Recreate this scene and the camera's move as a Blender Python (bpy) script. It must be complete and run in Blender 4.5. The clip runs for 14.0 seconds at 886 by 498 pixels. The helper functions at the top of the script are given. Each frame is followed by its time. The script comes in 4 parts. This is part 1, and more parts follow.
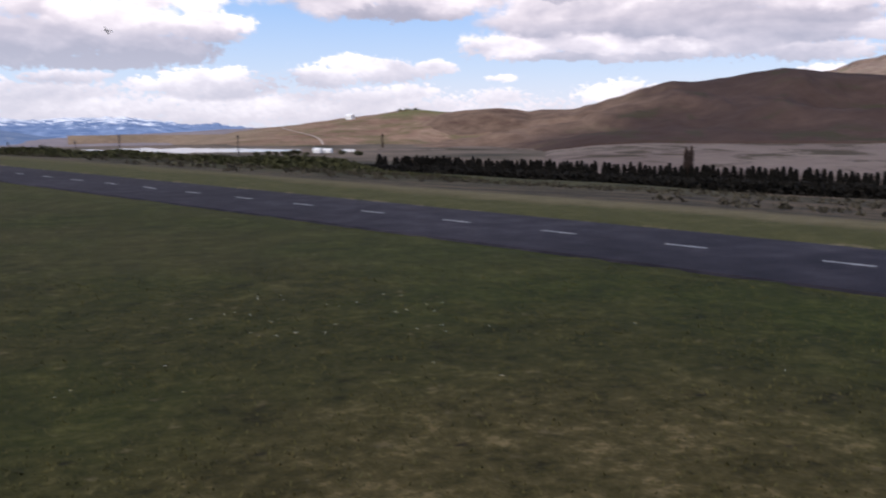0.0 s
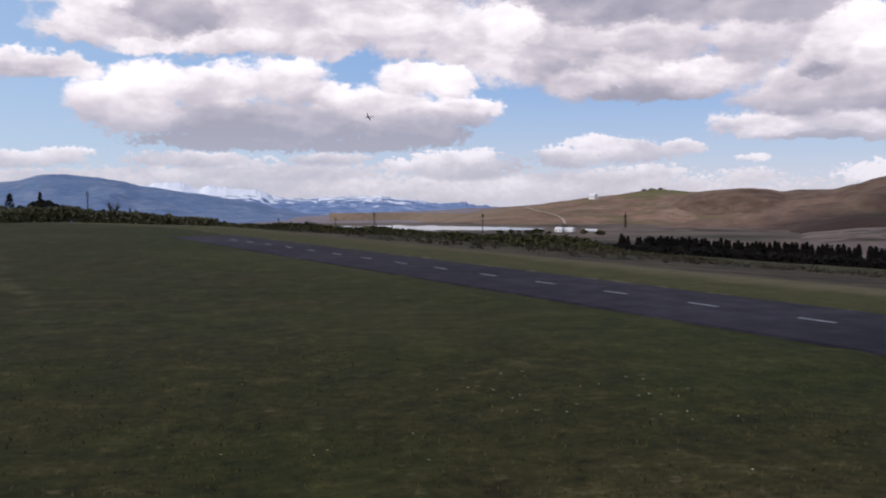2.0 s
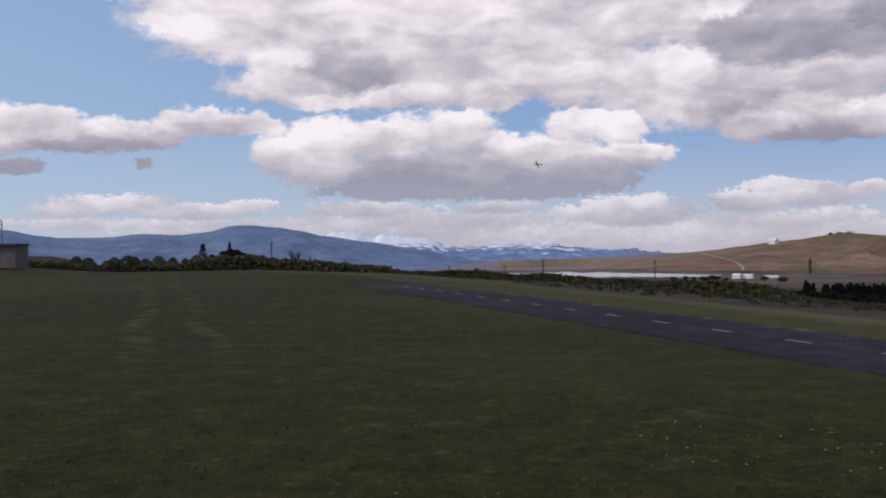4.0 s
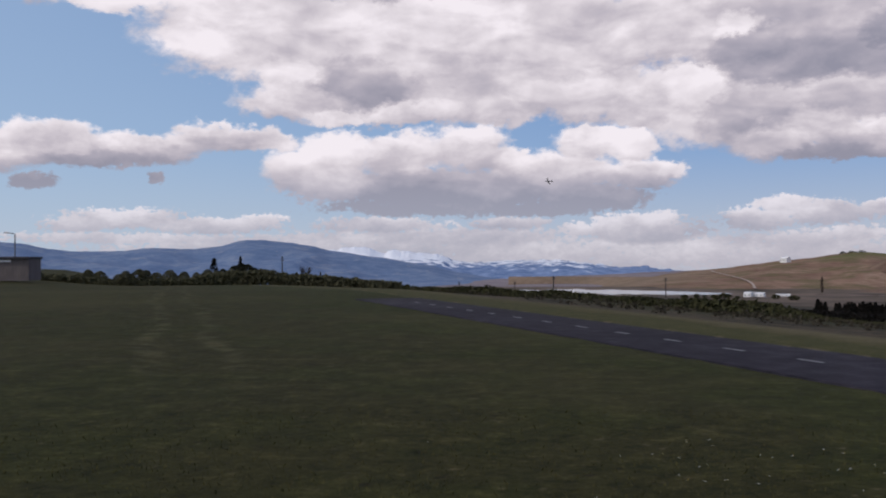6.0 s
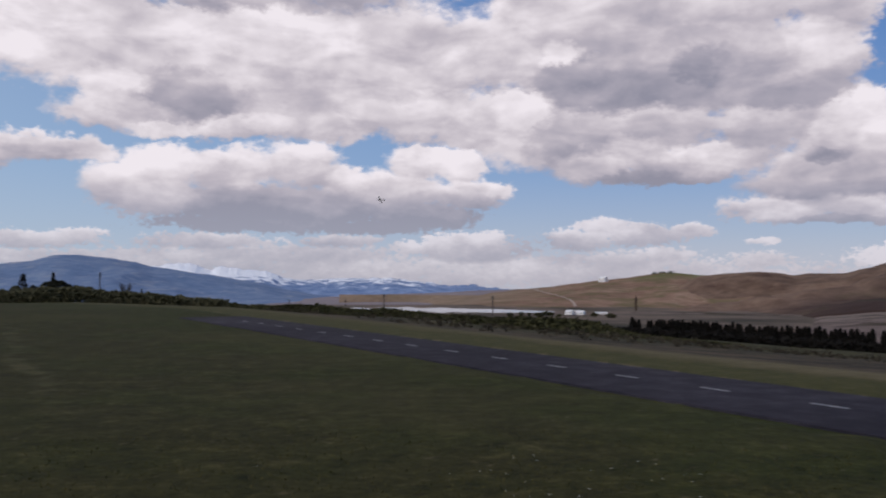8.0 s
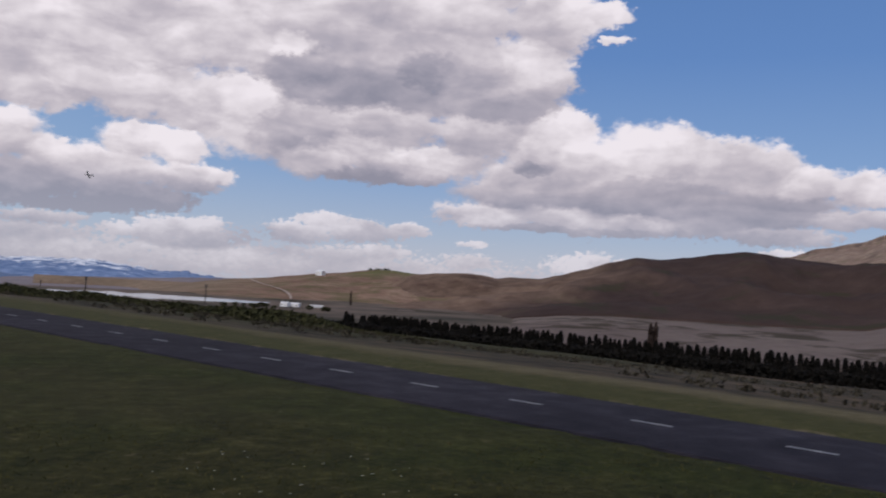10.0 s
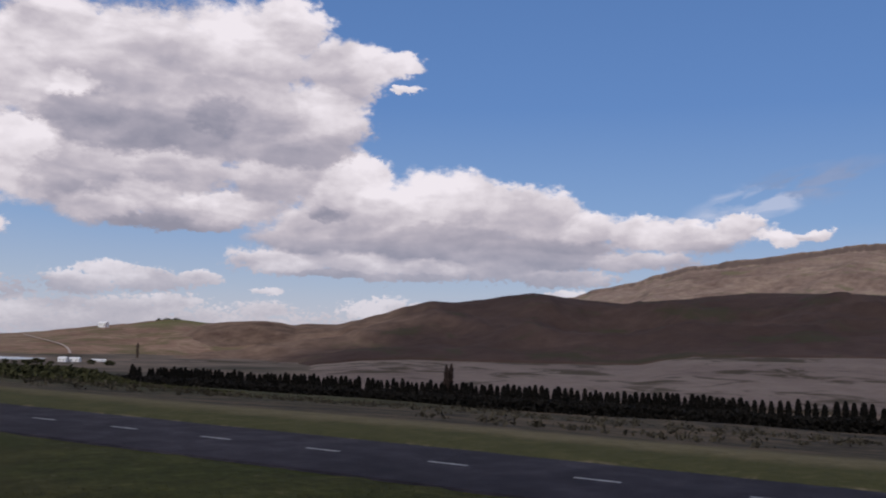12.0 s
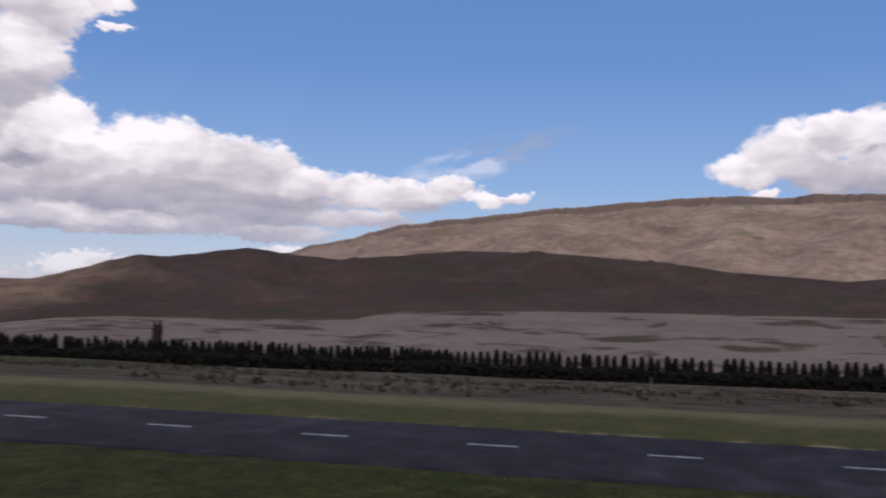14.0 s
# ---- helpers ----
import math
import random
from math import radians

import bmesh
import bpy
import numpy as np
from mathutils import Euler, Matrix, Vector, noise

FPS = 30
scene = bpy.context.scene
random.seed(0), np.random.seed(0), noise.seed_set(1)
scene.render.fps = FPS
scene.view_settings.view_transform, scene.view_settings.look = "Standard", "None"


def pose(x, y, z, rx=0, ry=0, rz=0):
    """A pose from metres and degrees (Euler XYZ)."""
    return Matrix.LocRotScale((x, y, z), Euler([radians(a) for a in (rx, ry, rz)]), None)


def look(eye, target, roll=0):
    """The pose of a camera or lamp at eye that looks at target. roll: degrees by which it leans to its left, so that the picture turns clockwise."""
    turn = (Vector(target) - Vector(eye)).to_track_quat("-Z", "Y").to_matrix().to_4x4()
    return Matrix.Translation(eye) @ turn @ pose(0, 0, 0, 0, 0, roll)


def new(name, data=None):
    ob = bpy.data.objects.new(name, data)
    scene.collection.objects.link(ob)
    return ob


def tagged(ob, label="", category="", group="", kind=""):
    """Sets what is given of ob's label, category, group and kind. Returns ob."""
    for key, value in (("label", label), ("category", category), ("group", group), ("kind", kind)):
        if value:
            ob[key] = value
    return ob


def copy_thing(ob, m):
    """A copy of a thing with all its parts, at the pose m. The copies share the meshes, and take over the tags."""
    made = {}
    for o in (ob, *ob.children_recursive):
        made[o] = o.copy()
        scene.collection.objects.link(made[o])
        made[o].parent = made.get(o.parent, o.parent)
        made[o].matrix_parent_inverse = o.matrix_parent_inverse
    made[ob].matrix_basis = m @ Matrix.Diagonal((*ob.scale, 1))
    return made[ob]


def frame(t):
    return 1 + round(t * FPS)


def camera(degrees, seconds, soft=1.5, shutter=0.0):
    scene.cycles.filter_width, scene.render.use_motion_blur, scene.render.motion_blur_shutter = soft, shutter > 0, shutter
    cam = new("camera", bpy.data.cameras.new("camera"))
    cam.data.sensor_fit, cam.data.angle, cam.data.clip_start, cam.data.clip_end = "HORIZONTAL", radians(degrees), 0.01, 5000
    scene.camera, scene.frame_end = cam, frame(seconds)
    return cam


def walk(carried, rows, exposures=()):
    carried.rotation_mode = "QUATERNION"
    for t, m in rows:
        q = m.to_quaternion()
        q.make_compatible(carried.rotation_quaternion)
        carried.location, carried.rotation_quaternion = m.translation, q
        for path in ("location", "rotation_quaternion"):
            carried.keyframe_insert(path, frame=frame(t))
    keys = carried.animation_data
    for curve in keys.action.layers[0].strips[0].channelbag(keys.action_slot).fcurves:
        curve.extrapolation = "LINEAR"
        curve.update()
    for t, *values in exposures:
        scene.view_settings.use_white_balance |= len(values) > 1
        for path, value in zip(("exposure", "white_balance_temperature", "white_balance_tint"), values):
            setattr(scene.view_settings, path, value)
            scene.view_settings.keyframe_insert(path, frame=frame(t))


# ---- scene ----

# camera: seconds, x, y, z, pitch, roll, yaw
PATH = [
    (0.0, 0.011, 0.328, 2.237, -8.41, 0.25, -25.61),
    (0.5, -0.032, 0.295, 2.245, -6.81, 0.20, -20.26),
    (1.0, -0.019, 0.246, 2.244, -5.60, -1.30, -16.17),
    (1.5, -0.045, 0.241, 2.250, -4.43, -0.85, -12.94),
    (2.0, -0.066, 0.231, 2.251, -3.33, 0.07, -10.25),
    (2.5, -0.062, 0.182, 2.241, -2.45, -0.03, -7.83),
    (3.0, -0.048, 0.139, 2.230, -1.61, 0.16, -4.83),
    (3.5, -0.052, 0.111, 2.228, -0.68, 0.81, -2.25),
    (4.0, -0.084, 0.110, 2.236, -0.26, 0.59, 0.52),
    (4.2, -0.126, 0.119, 2.238, -0.23, 0.38, 1.53),
    (5.2, -0.122, 0.071, 2.245, 0.33, 0.47, 2.62),
    (6.3, -0.119, 0.024, 2.251, 1.21, 0.30, 0.38),
    (6.5, -0.119, 0.015, 2.253, 1.61, 0.49, -0.13),
    (7.0, -0.095, -0.013, 2.259, 2.00, 0.26, -2.53),
    (7.5, -0.118, 0.004, 2.271, 2.06, 0.03, -5.56),
    (8.0, -0.142, 0.030, 2.275, 1.92, -0.22, -9.61),
    (8.5, -0.139, 0.046, 2.284, 1.82, -0.33, -14.81),
    (9.0, -0.163, 0.099, 2.293, 1.45, -0.94, -19.38),
    (9.2, -0.177, 0.117, 2.300, 1.25, -1.43, -21.05),
    (11.3, -0.131, 0.277, 2.254, 4.93, -3.04, -36.92),
    (11.5, -0.121, 0.275, 2.273, 5.26, -2.47, -38.05),
    (12.0, -0.087, 0.260, 2.264, 5.43, -1.58, -40.45),
    (12.5, -0.108, 0.293, 2.270, 5.23, -0.81, -43.01),
    (13.0, -0.070, 0.307, 2.273, 4.46, -0.62, -46.06),
    (13.5, -0.119, 0.390, 2.285, 3.64, -0.61, -50.87),
    (14.0, -0.189, 0.504, 2.289, 3.08, -1.59, -58.48),
]
cam = camera(52.64, 14.0, soft=2.0, shutter=0.4)
EXPOSURE = [(0.0, 0.20, 6500, 16), (1.0, 0.02, 6500, 16), (2.5, -0.22, 6500, 16), (4.2, -0.42, 6500, 16), (7.0, -0.46, 6500, 16), (9.0, -0.53, 6500, 16), (11.5, -0.50, 6500, 16), (12.5, -0.50, 6500, 16), (14.0, -0.26, 6500, 16)]
walk(cam, [(t, pose(x, y, z, 90 + p, r, yaw)) for t, x, y, z, p, r, yaw in PATH], EXPOSURE)

# ---- world: clear sky with broken cumulus, and the sun ----
SUN_AZ, SUN_EL = 118.0, 42.0       # degrees to the left of +y, and up


def node(tree, kind):
    return tree.nodes.new(kind)


def math_node(tree, op, a, b=None, c=None, clamp=False):
    n = tree.nodes.new("ShaderNodeMath")
    n.operation, n.use_clamp = op, clamp
    for i, value in enumerate((a, b, c)):
        if value is None:
            continue
        if isinstance(value, (int, float)):
            n.inputs[i].default_value = value
        else:
            tree.links.new(value, n.inputs[i])
    return n.outputs[0]


def vec_node(tree, op, a, b=None):
    n = tree.nodes.new("ShaderNodeVectorMath")
    n.operation = op
    for i, value in enumerate((a, b)):
        if value is None:
            continue
        if isinstance(value, (tuple, list)):
            n.inputs[i].default_value = value
        else:
            tree.links.new(value, n.inputs[i])
    return n.outputs[1] if op in ("LENGTH", "DOT_PRODUCT") else n.outputs[0]


def noise_node(tree, vector, scale, detail=5, rough=0.55, distort=0.0, lac=2.0):
    n = tree.nodes.new("ShaderNodeTexNoise")
    n.inputs["Scale"].default_value = scale
    n.inputs["Detail"].default_value = detail
    n.inputs["Roughness"].default_value = rough
    n.inputs["Distortion"].default_value = distort
    n.inputs["Lacunarity"].default_value = lac
    if vector is not None:
        tree.links.new(vector, n.inputs["Vector"])
    return n.outputs["Fac"], n.outputs["Color"]


def ramp_node(tree, fac, stops, mode="LINEAR"):
    n = tree.nodes.new("ShaderNodeValToRGB")
    n.color_ramp.interpolation = mode
    while len(n.color_ramp.elements) < len(stops):
        n.color_ramp.elements.new(0.5)
    for e, (pos, col) in zip(n.color_ramp.elements, stops):
        e.position = pos
        e.color = (*col, 1) if len(col) == 3 else col
    tree.links.new(fac, n.inputs[0])
    return n.outputs[0]


def mix_node(tree, fac, a, b, blend="MIX"):
    n = tree.nodes.new("ShaderNodeMix")
    n.data_type, n.blend_type = "RGBA", blend
    for i, value in ((0, fac), (6, a), (7, b)):
        if isinstance(value, (int, float)):
            n.inputs[i].default_value = value
        elif isinstance(value, (tuple, list)):
            n.inputs[i].default_value = (*value, 1)
        else:
            tree.links.new(value, n.inputs[i])
    return n.outputs[2]


# cumulus lobes: azimuth to the left, elevation, half width, half height (degrees), tone of the foot and of the crown
OVERHEAD = [(-11.5, 9.79, 2.8, 1.67, 0.55, 0.90), (-2.6, 9.70, 2.9, 1.13, 0.55, 0.90), (10.0, 10.01, 3.9, 1.04, 0.55, 0.85), (24.5, 16.79, 5.7, 1.53, 0.60, 0.90), (21.7, 16.00, 3.5, 1.07, 0.80, 0.95), (12.8, 14.53, 6.5, 3.01, 0.70, 0.92), (15.8, 13.64, 2.9, 1.40, 0.85, 1.00), (6.4, 11.47, 5.4, 2.16, 0.30, 0.70), (7.8, 14.03, 5.3, 2.56, 0.75, 0.95), (10.3, 11.56, 2.6, 1.55, 0.80, 0.95)]
OVERHEAD_FOLDS = [(1.3, 14.45, 6.2, 3.43, 0.65, 0.92), (2.8, 17.16, 4.4, 1.41, 0.35, 0.60), (-0.8, 11.31, 5.4, 2.28, 0.60, 0.95), (7.9, 9.00, 2.1, 0.56, 0.70, 0.90), (2.8, 9.49, 4.3, 0.85, 0.65, 0.90), (-6.6, 13.27, 6.1, 3.78, 0.55, 0.88), (-8.4, 10.61, 3.9, 1.92, 0.70, 1.00), (-14.3, 9.83, 3.1, 2.57, 0.72, 1.00), (-14.0, 14.59, 4.8, 2.50, 0.55, 0.88)]
OVERHEAD_EDGE = [(-22.2, 13.57, 4.1, 1.92, 0.40, 0.70), (-22.0, 11.38, 7.3, 1.53, 0.30, 0.55), (-30.1, 11.11, 4.2, 1.39, 0.38, 0.65), (-17.5, 8.99, 3.6, 1.95, 0.40, 0.75), (-29.8, 18.79, 2.5, 1.83, 0.65, 1.00), (-27.1, 16.54, 4.8, 3.34, 0.55, 0.92), (-33.5, 16.34, 3.1, 1.78, 0.55, 0.95), (-32.5, 13.34, 2.8, 2.09, 0.50, 0.88), (-29.0, 13.12, 4.2, 1.89, 0.38, 0.68), (-25.5, 13.20, 2.5, 1.28, 0.22, 0.42), (-18.2, 12.64, 3.6, 1.48, 0.25, 0.50)]
OVERHEAD_RIM = [(-21.5, 16.28, 5.4, 2.75, 0.50, 0.88), (-17.1, 16.33, 4.5, 2.50, 0.60, 0.92), (-22.4, 9.73, 4.8, 1.68, 0.45, 0.85), (-21.5, 8.72, 2.7, 1.27, 0.60, 1.00), (-19.1, 7.31, 2.4, 1.19, 0.50, 0.92), (-25.8, 7.39, 4.3, 1.17, 0.38, 0.85), (-23.2, 6.39, 4.8, 0.48, 0.25, 0.45), (-29.8, 9.34, 3.1, 1.57, 0.45, 0.82), (-36.9, 16.93, 1.5, 0.69, 0.65, 0.90), (-38.0, 15.37, 0.7, 0.31, 0.70, 0.90), (-16.9, 13.93, 2.1, 1.08, 0.75, 1.00)]
MIDDLE = [(10.5, 5.79, 1.7, 1.27, 0.50, 0.95), (7.9, 6.70, 2.6, 1.35, 0.60, 1.00), (7.9, 4.99, 3.7, 1.21, 0.40, 0.80), (3.6, 6.82, 2.9, 1.36, 0.55, 1.00), (-0.6, 7.16, 2.7, 1.50, 0.50, 1.00), (-3.3, 6.23, 1.5, 1.08, 0.55, 0.95), (3.2, 4.63, 4.7, 1.30, 0.05, 0.55), (-1.8, 4.45, 4.3, 1.37, 0.08, 0.60)]
MIDDLE_FOOT = [(-6.5, 5.60, 3.2, 1.29, 0.35, 0.92), (-8.3, 7.44, 2.1, 1.06, 0.65, 1.00), (-10.8, 7.30, 1.6, 0.98, 0.65, 1.00), (-7.9, 4.07, 3.9, 0.93, 0.12, 0.50), (-11.3, 5.49, 2.5, 0.92, 0.40, 0.95), (-13.0, 5.68, 1.2, 0.53, 0.75, 1.00), (1.4, 3.39, 6.8, 0.47, 0.10, 0.30), (-4.3, 3.26, 4.7, 0.43, 0.15, 0.35)]
LEFT = [(29.3, 6.39, 3.8, 1.19, 0.40, 0.90), (24.7, 7.00, 3.3, 1.17, 0.45, 0.95), (20.1, 6.96, 4.1, 0.94, 0.40, 0.95), (14.8, 7.63, 3.7, 0.79, 0.60, 1.00), (12.1, 7.45, 1.9, 0.56, 0.75, 1.00), (22.0, 6.22, 4.7, 0.53, 0.30, 0.50), (25.8, 4.78, 1.2, 0.39, 0.20, 0.45), (19.0, 5.13, 0.7, 0.27, 0.15, 0.30)]
RIGHT = [(-36.3, 5.68, 6.8, 1.79, 0.30, 0.65), (-31.7, 5.89, 3.1, 1.49, 0.40, 0.80), (-43.5, 4.73, 5.8, 1.23, 0.28, 0.60), (-34.7, 9.67, 2.0, 1.56, 0.65, 1.00), (-33.3, 8.26, 2.1, 1.70, 0.50, 0.90), (-33.1, 7.47, 1.3, 0.71, 0.25, 0.45), (-36.4, 7.65, 2.9, 2.08, 0.55, 0.95), (-40.6, 8.66, 3.0, 1.73, 0.65, 1.00), (-43.5, 7.98, 3.3, 1.62, 0.55, 0.95), (-46.4, 7.47, 2.9, 1.73, 0.50, 0.95), (-49.3, 6.69, 2.5, 1.01, 0.55, 0.95), (-52.9, 6.50, 2.5, 0.93, 0.65, 1.00)]
RIGHT_FOOT = [(-56.0, 6.30, 2.8, 0.99, 0.45, 0.95), (-58.9, 6.95, 1.5, 0.83, 0.60, 0.92), (-62.5, 6.46, 1.3, 0.24, 0.60, 0.80), (-61.1, 6.29, 1.5, 0.38, 0.75, 0.95), (-39.9, 5.94, 5.4, 1.59, 0.25, 0.55), (-46.4, 5.31, 4.7, 1.30, 0.25, 0.55), (-29.8, 4.31, 2.9, 0.81, 0.50, 1.00), (-34.9, 4.56, 3.4, 0.93, 0.50, 1.00), (-39.9, 4.31, 4.0, 0.72, 0.45, 1.00), (-47.9, 3.80, 3.2, 0.58, 0.30, 0.75), (-36.3, 3.63, 7.1, 0.29, 0.25, 0.45), (-52.5, 4.76, 3.5, 0.64, 0.40, 0.75)]
FAR_RIGHT = [(-77.1, 8.18, 1.9, 1.16, 0.55, 0.95), (-79.6, 9.12, 2.5, 1.60, 0.55, 1.00), (-82.1, 10.15, 1.8, 1.24, 0.65, 1.00), (-84.5, 9.96, 2.4, 1.54, 0.60, 1.00), (-83.3, 7.68, 3.9, 1.04, 0.35, 0.65), (-84.5, 9.42, 1.4, 0.55, 0.30, 0.50), (-78.0, 6.67, 1.0, 0.24, 0.70, 0.90), (-87.1, 9.03, 4.2, 2.36, 0.50, 0.90)]
LOW = [(-11.6, 1.73, 3.3, 0.99, 0.20, 0.75), (-9.7, 2.08, 1.6, 0.78, 0.45, 1.00), (-11.9, 2.43, 1.8, 0.64, 0.55, 1.00), (-7.4, 2.00, 1.1, 0.43, 0.55, 0.95), (20.4, 2.66, 3.3, 0.54, 0.50, 0.95), (23.5, 2.23, 1.8, 0.46, 0.50, 0.85), (15.8, 2.27, 4.3, 0.49, 0.50, 0.90), (12.4, 2.63, 1.4, 0.42, 0.60, 0.95), (5.0, 2.26, 3.9, 0.54, 0.45, 0.90), (-2.9, 2.34, 2.2, 0.43, 0.40, 0.80)]
LOW_RIGHT = [(-19.6, 3.38, 1.5, 0.50, 0.60, 1.00), (-22.1, 2.81, 2.4, 0.67, 0.45, 0.90), (-18.3, 2.48, 2.1, 0.72, 0.45, 0.82), (-25.1, 3.05, 1.3, 0.38, 0.60, 0.90), (-23.6, 1.56, 1.8, 0.51, 0.55, 0.85), (-29.4, 2.33, 1.0, 0.25, 0.75, 0.90), (-29.1, 1.20, 1.7, 0.52, 0.55, 0.80), (-20.3, 1.05, 4.6, 0.60, 0.55, 0.72), (-36.4, 1.34, 2.3, 0.71, 0.65, 0.95), (-48.2, 2.73, 1.1, 0.25, 0.75, 0.95)]
BANK = [(-14.0, 0.45, 18.0, 0.95, 0.50, 0.78), (6.0, 0.90, 15.0, 0.80, 0.50, 0.76), (1.1, 1.37, 8.6, 0.72, 0.40, 0.72), (-4.3, 0.52, 7.5, 0.79, 0.48, 0.72), (-11.7, 0.03, 6.6, 0.57, 0.55, 0.75), (6.5, 1.05, 4.6, 0.72, 0.50, 0.75), (20.1, 1.44, 7.0, 0.34, 0.60, 0.78), (2.9, 0.23, 7.2, 0.51, 0.50, 0.68)]
ABOVE = [(-6.0, 25.0, 23.0, 5.5, 0.45, 0.8), (14.0, 24.0, 14.0, 4.5, 0.5, 0.85), (2.0, 20.0, 16.0, 3.4, 0.45, 0.85)]
BEHIND = [(75.0, 20.0, 26.0, 9.0, 0.4, 0.9), (140.0, 35.0, 30.0, 13.0, 0.5, 0.95), (-150.0, 25.0, 34.0, 12.0, 0.4, 0.9), (60.0, 55.0, 30.0, 14.0, 0.5, 0.9), (-120.0, 48.0, 26.0, 12.0, 0.5, 0.9)]


def lobe_group(lobes):
    """One cluster of lobes: the nearest distance and the tone so far go in, and come out with the cluster added."""
    g = bpy.data.node_groups.new("cumulus_cluster", "ShaderNodeTree")
    for name, kind in (("Place", "NodeSocketVector"), ("Nearest", "NodeSocketFloat"), ("Tone", "NodeSocketFloat")):
        g.interface.new_socket(name, in_out="INPUT", socket_type=kind)
    for name in ("Nearest", "Tone"):
        g.interface.new_socket(name, in_out="OUTPUT", socket_type="NodeSocketFloat")
    src, dst = g.nodes.new("NodeGroupInput"), g.nodes.new("NodeGroupOutput")
    place, nearest, tone = src.outputs[0], src.outputs[1], src.outputs[2]
    for az_, el_, wide, tall, foot, crown in lobes:
        # one lobe is worked out after another, so that few values wait at a time
        n = node(g, "ShaderNodeVectorMath")
        n.operation = "MULTIPLY_ADD"
        g.links.new(nearest, n.inputs[0])
        n.inputs[1].default_value = (1e-6, 1e-6, 0)
        g.links.new(place, n.inputs[2])
        off = vec_node(g, "MULTIPLY", vec_node(g, "SUBTRACT", n.outputs[0], (az_, el_, 0)), (1 / wide, 1 / tall, 0))
        d = vec_node(g, "LENGTH", off)
        own = vec_node(g, "DOT_PRODUCT", off, (0, (crown - foot) / 2, 0))
        lead = math_node(g, "SUBTRACT", nearest, d)
        win = math_node(g, "MULTIPLY_ADD", lead, 1.7, 0.5, clamp=True)
        gain = math_node(g, "SUBTRACT", math_node(g, "ADD", own, (crown + foot) / 2), tone)
        tone = math_node(g, "MULTIPLY_ADD", gain, win, tone)
        nearest = math_node(g, "SMOOTH_MIN", nearest, d, 0.14)
    g.links.new(nearest, dst.inputs[0])
    g.links.new(tone, dst.inputs[1])
    return g


world = bpy.data.worlds.new("sky")
scene.world = world
world.use_nodes = True
wt = world.node_tree
wt.nodes.clear()
coord = node(wt, "ShaderNodeTexCoord")
xyz = node(wt, "ShaderNodeSeparateXYZ")
wt.links.new(coord.outputs["Generated"], xyz.inputs[0])
az = math_node(wt, "DEGREES", math_node(wt, "ARCTAN2", math_node(wt, "MULTIPLY", xyz.outputs[0], -1.0), xyz.outputs[1]))
el = math_node(wt, "DEGREES", math_node(wt, "ARCSINE", xyz.outputs[2]))
place = node(wt, "ShaderNodeCombineXYZ")
wt.links.new(az, place.inputs[0])
wt.links.new(el, place.inputs[1])
flat = vec_node(wt, "MULTIPLY", place.outputs[0], (1.0, 1.5, 1.0))
# billows shrink towards the horizon, where the clouds are far off
size = node(wt, "ShaderNodeMapRange")
wt.links.new(el, size.inputs[0])
size.inputs[1].default_value, size.inputs[2].default_value, size.inputs[3].default_value = 1.5, 9.0, 0.30
_, wob = noise_node(wt, flat, 0.42, 6, 0.6)
_, curl = noise_node(wt, flat, 1.5, 5, 0.62)
sway = vec_node(wt, "ADD", vec_node(wt, "MULTIPLY", vec_node(wt, "SUBTRACT", wob, (0.5, 0.5, 0.5)), (3.4, 2.2, 0)),
                vec_node(wt, "MULTIPLY", vec_node(wt, "SUBTRACT", curl, (0.5, 0.5, 0.5)), (1.1, 0.9, 0)))
shrink = node(wt, "ShaderNodeVectorMath")
shrink.operation = "SCALE"
wt.links.new(sway, shrink.inputs[0])
wt.links.new(size.outputs[0], shrink.inputs[3])
warped = vec_node(wt, "ADD", place.outputs[0], shrink.outputs[0])
nearest, tone = None, None
for lobes in (OVERHEAD, OVERHEAD_FOLDS, OVERHEAD_EDGE, OVERHEAD_RIM, MIDDLE, MIDDLE_FOOT, LEFT, RIGHT, RIGHT_FOOT, FAR_RIGHT, LOW, LOW_RIGHT, BANK, ABOVE, BEHIND):
    n = node(wt, "ShaderNodeGroup")
    n.node_tree = lobe_group(lobes)
    wt.links.new(warped, n.inputs[0])
    if nearest is None:
        n.inputs[1].default_value, n.inputs[2].default_value = 9.0, 0.7
    else:
        wt.links.new(nearest, n.inputs[1])
        wt.links.new(tone, n.inputs[2])
    nearest, tone = n.outputs[0], n.outputs[1]
body = math_node(wt, "MINIMUM", math_node(wt, "SUBTRACT", 1.16, nearest), 0.6)


def noise_off(vector, scale, detail, rough, gain, distort=0.0):
    return math_node(wt, "MULTIPLY", math_node(wt, "SUBTRACT", noise_node(wt, vector, scale, detail, rough, distort)[0], 0.5), gain)


def billows(offset):
    """The clouds' larger puffs, a little way off towards offset."""
    spot = vec_node(wt, "ADD", flat, offset)
    balls = node(wt, "ShaderNodeTexVoronoi")
    balls.feature, balls.normalize = "F1", True
    balls.inputs["Scale"].default_value, balls.inputs["Detail"].default_value = 0.55, 2
    balls.inputs["Roughness"].default_value, balls.inputs["Lacunarity"].default_value = 0.5, 2.3
    wt.links.new(vec_node(wt, "ADD", spot, vec_node(wt, "MULTIPLY", shrink.outputs[0], (1.0, 1.5, 1.0))), balls.inputs["Vector"])
    return math_node(wt, "ADD", noise_off(spot, 0.4, 4, 0.5, 0.8, 0.3), math_node(wt, "MULTIPLY", math_node(wt, "SUBTRACT", 0.45, balls.outputs["Distance"]), 0.42))


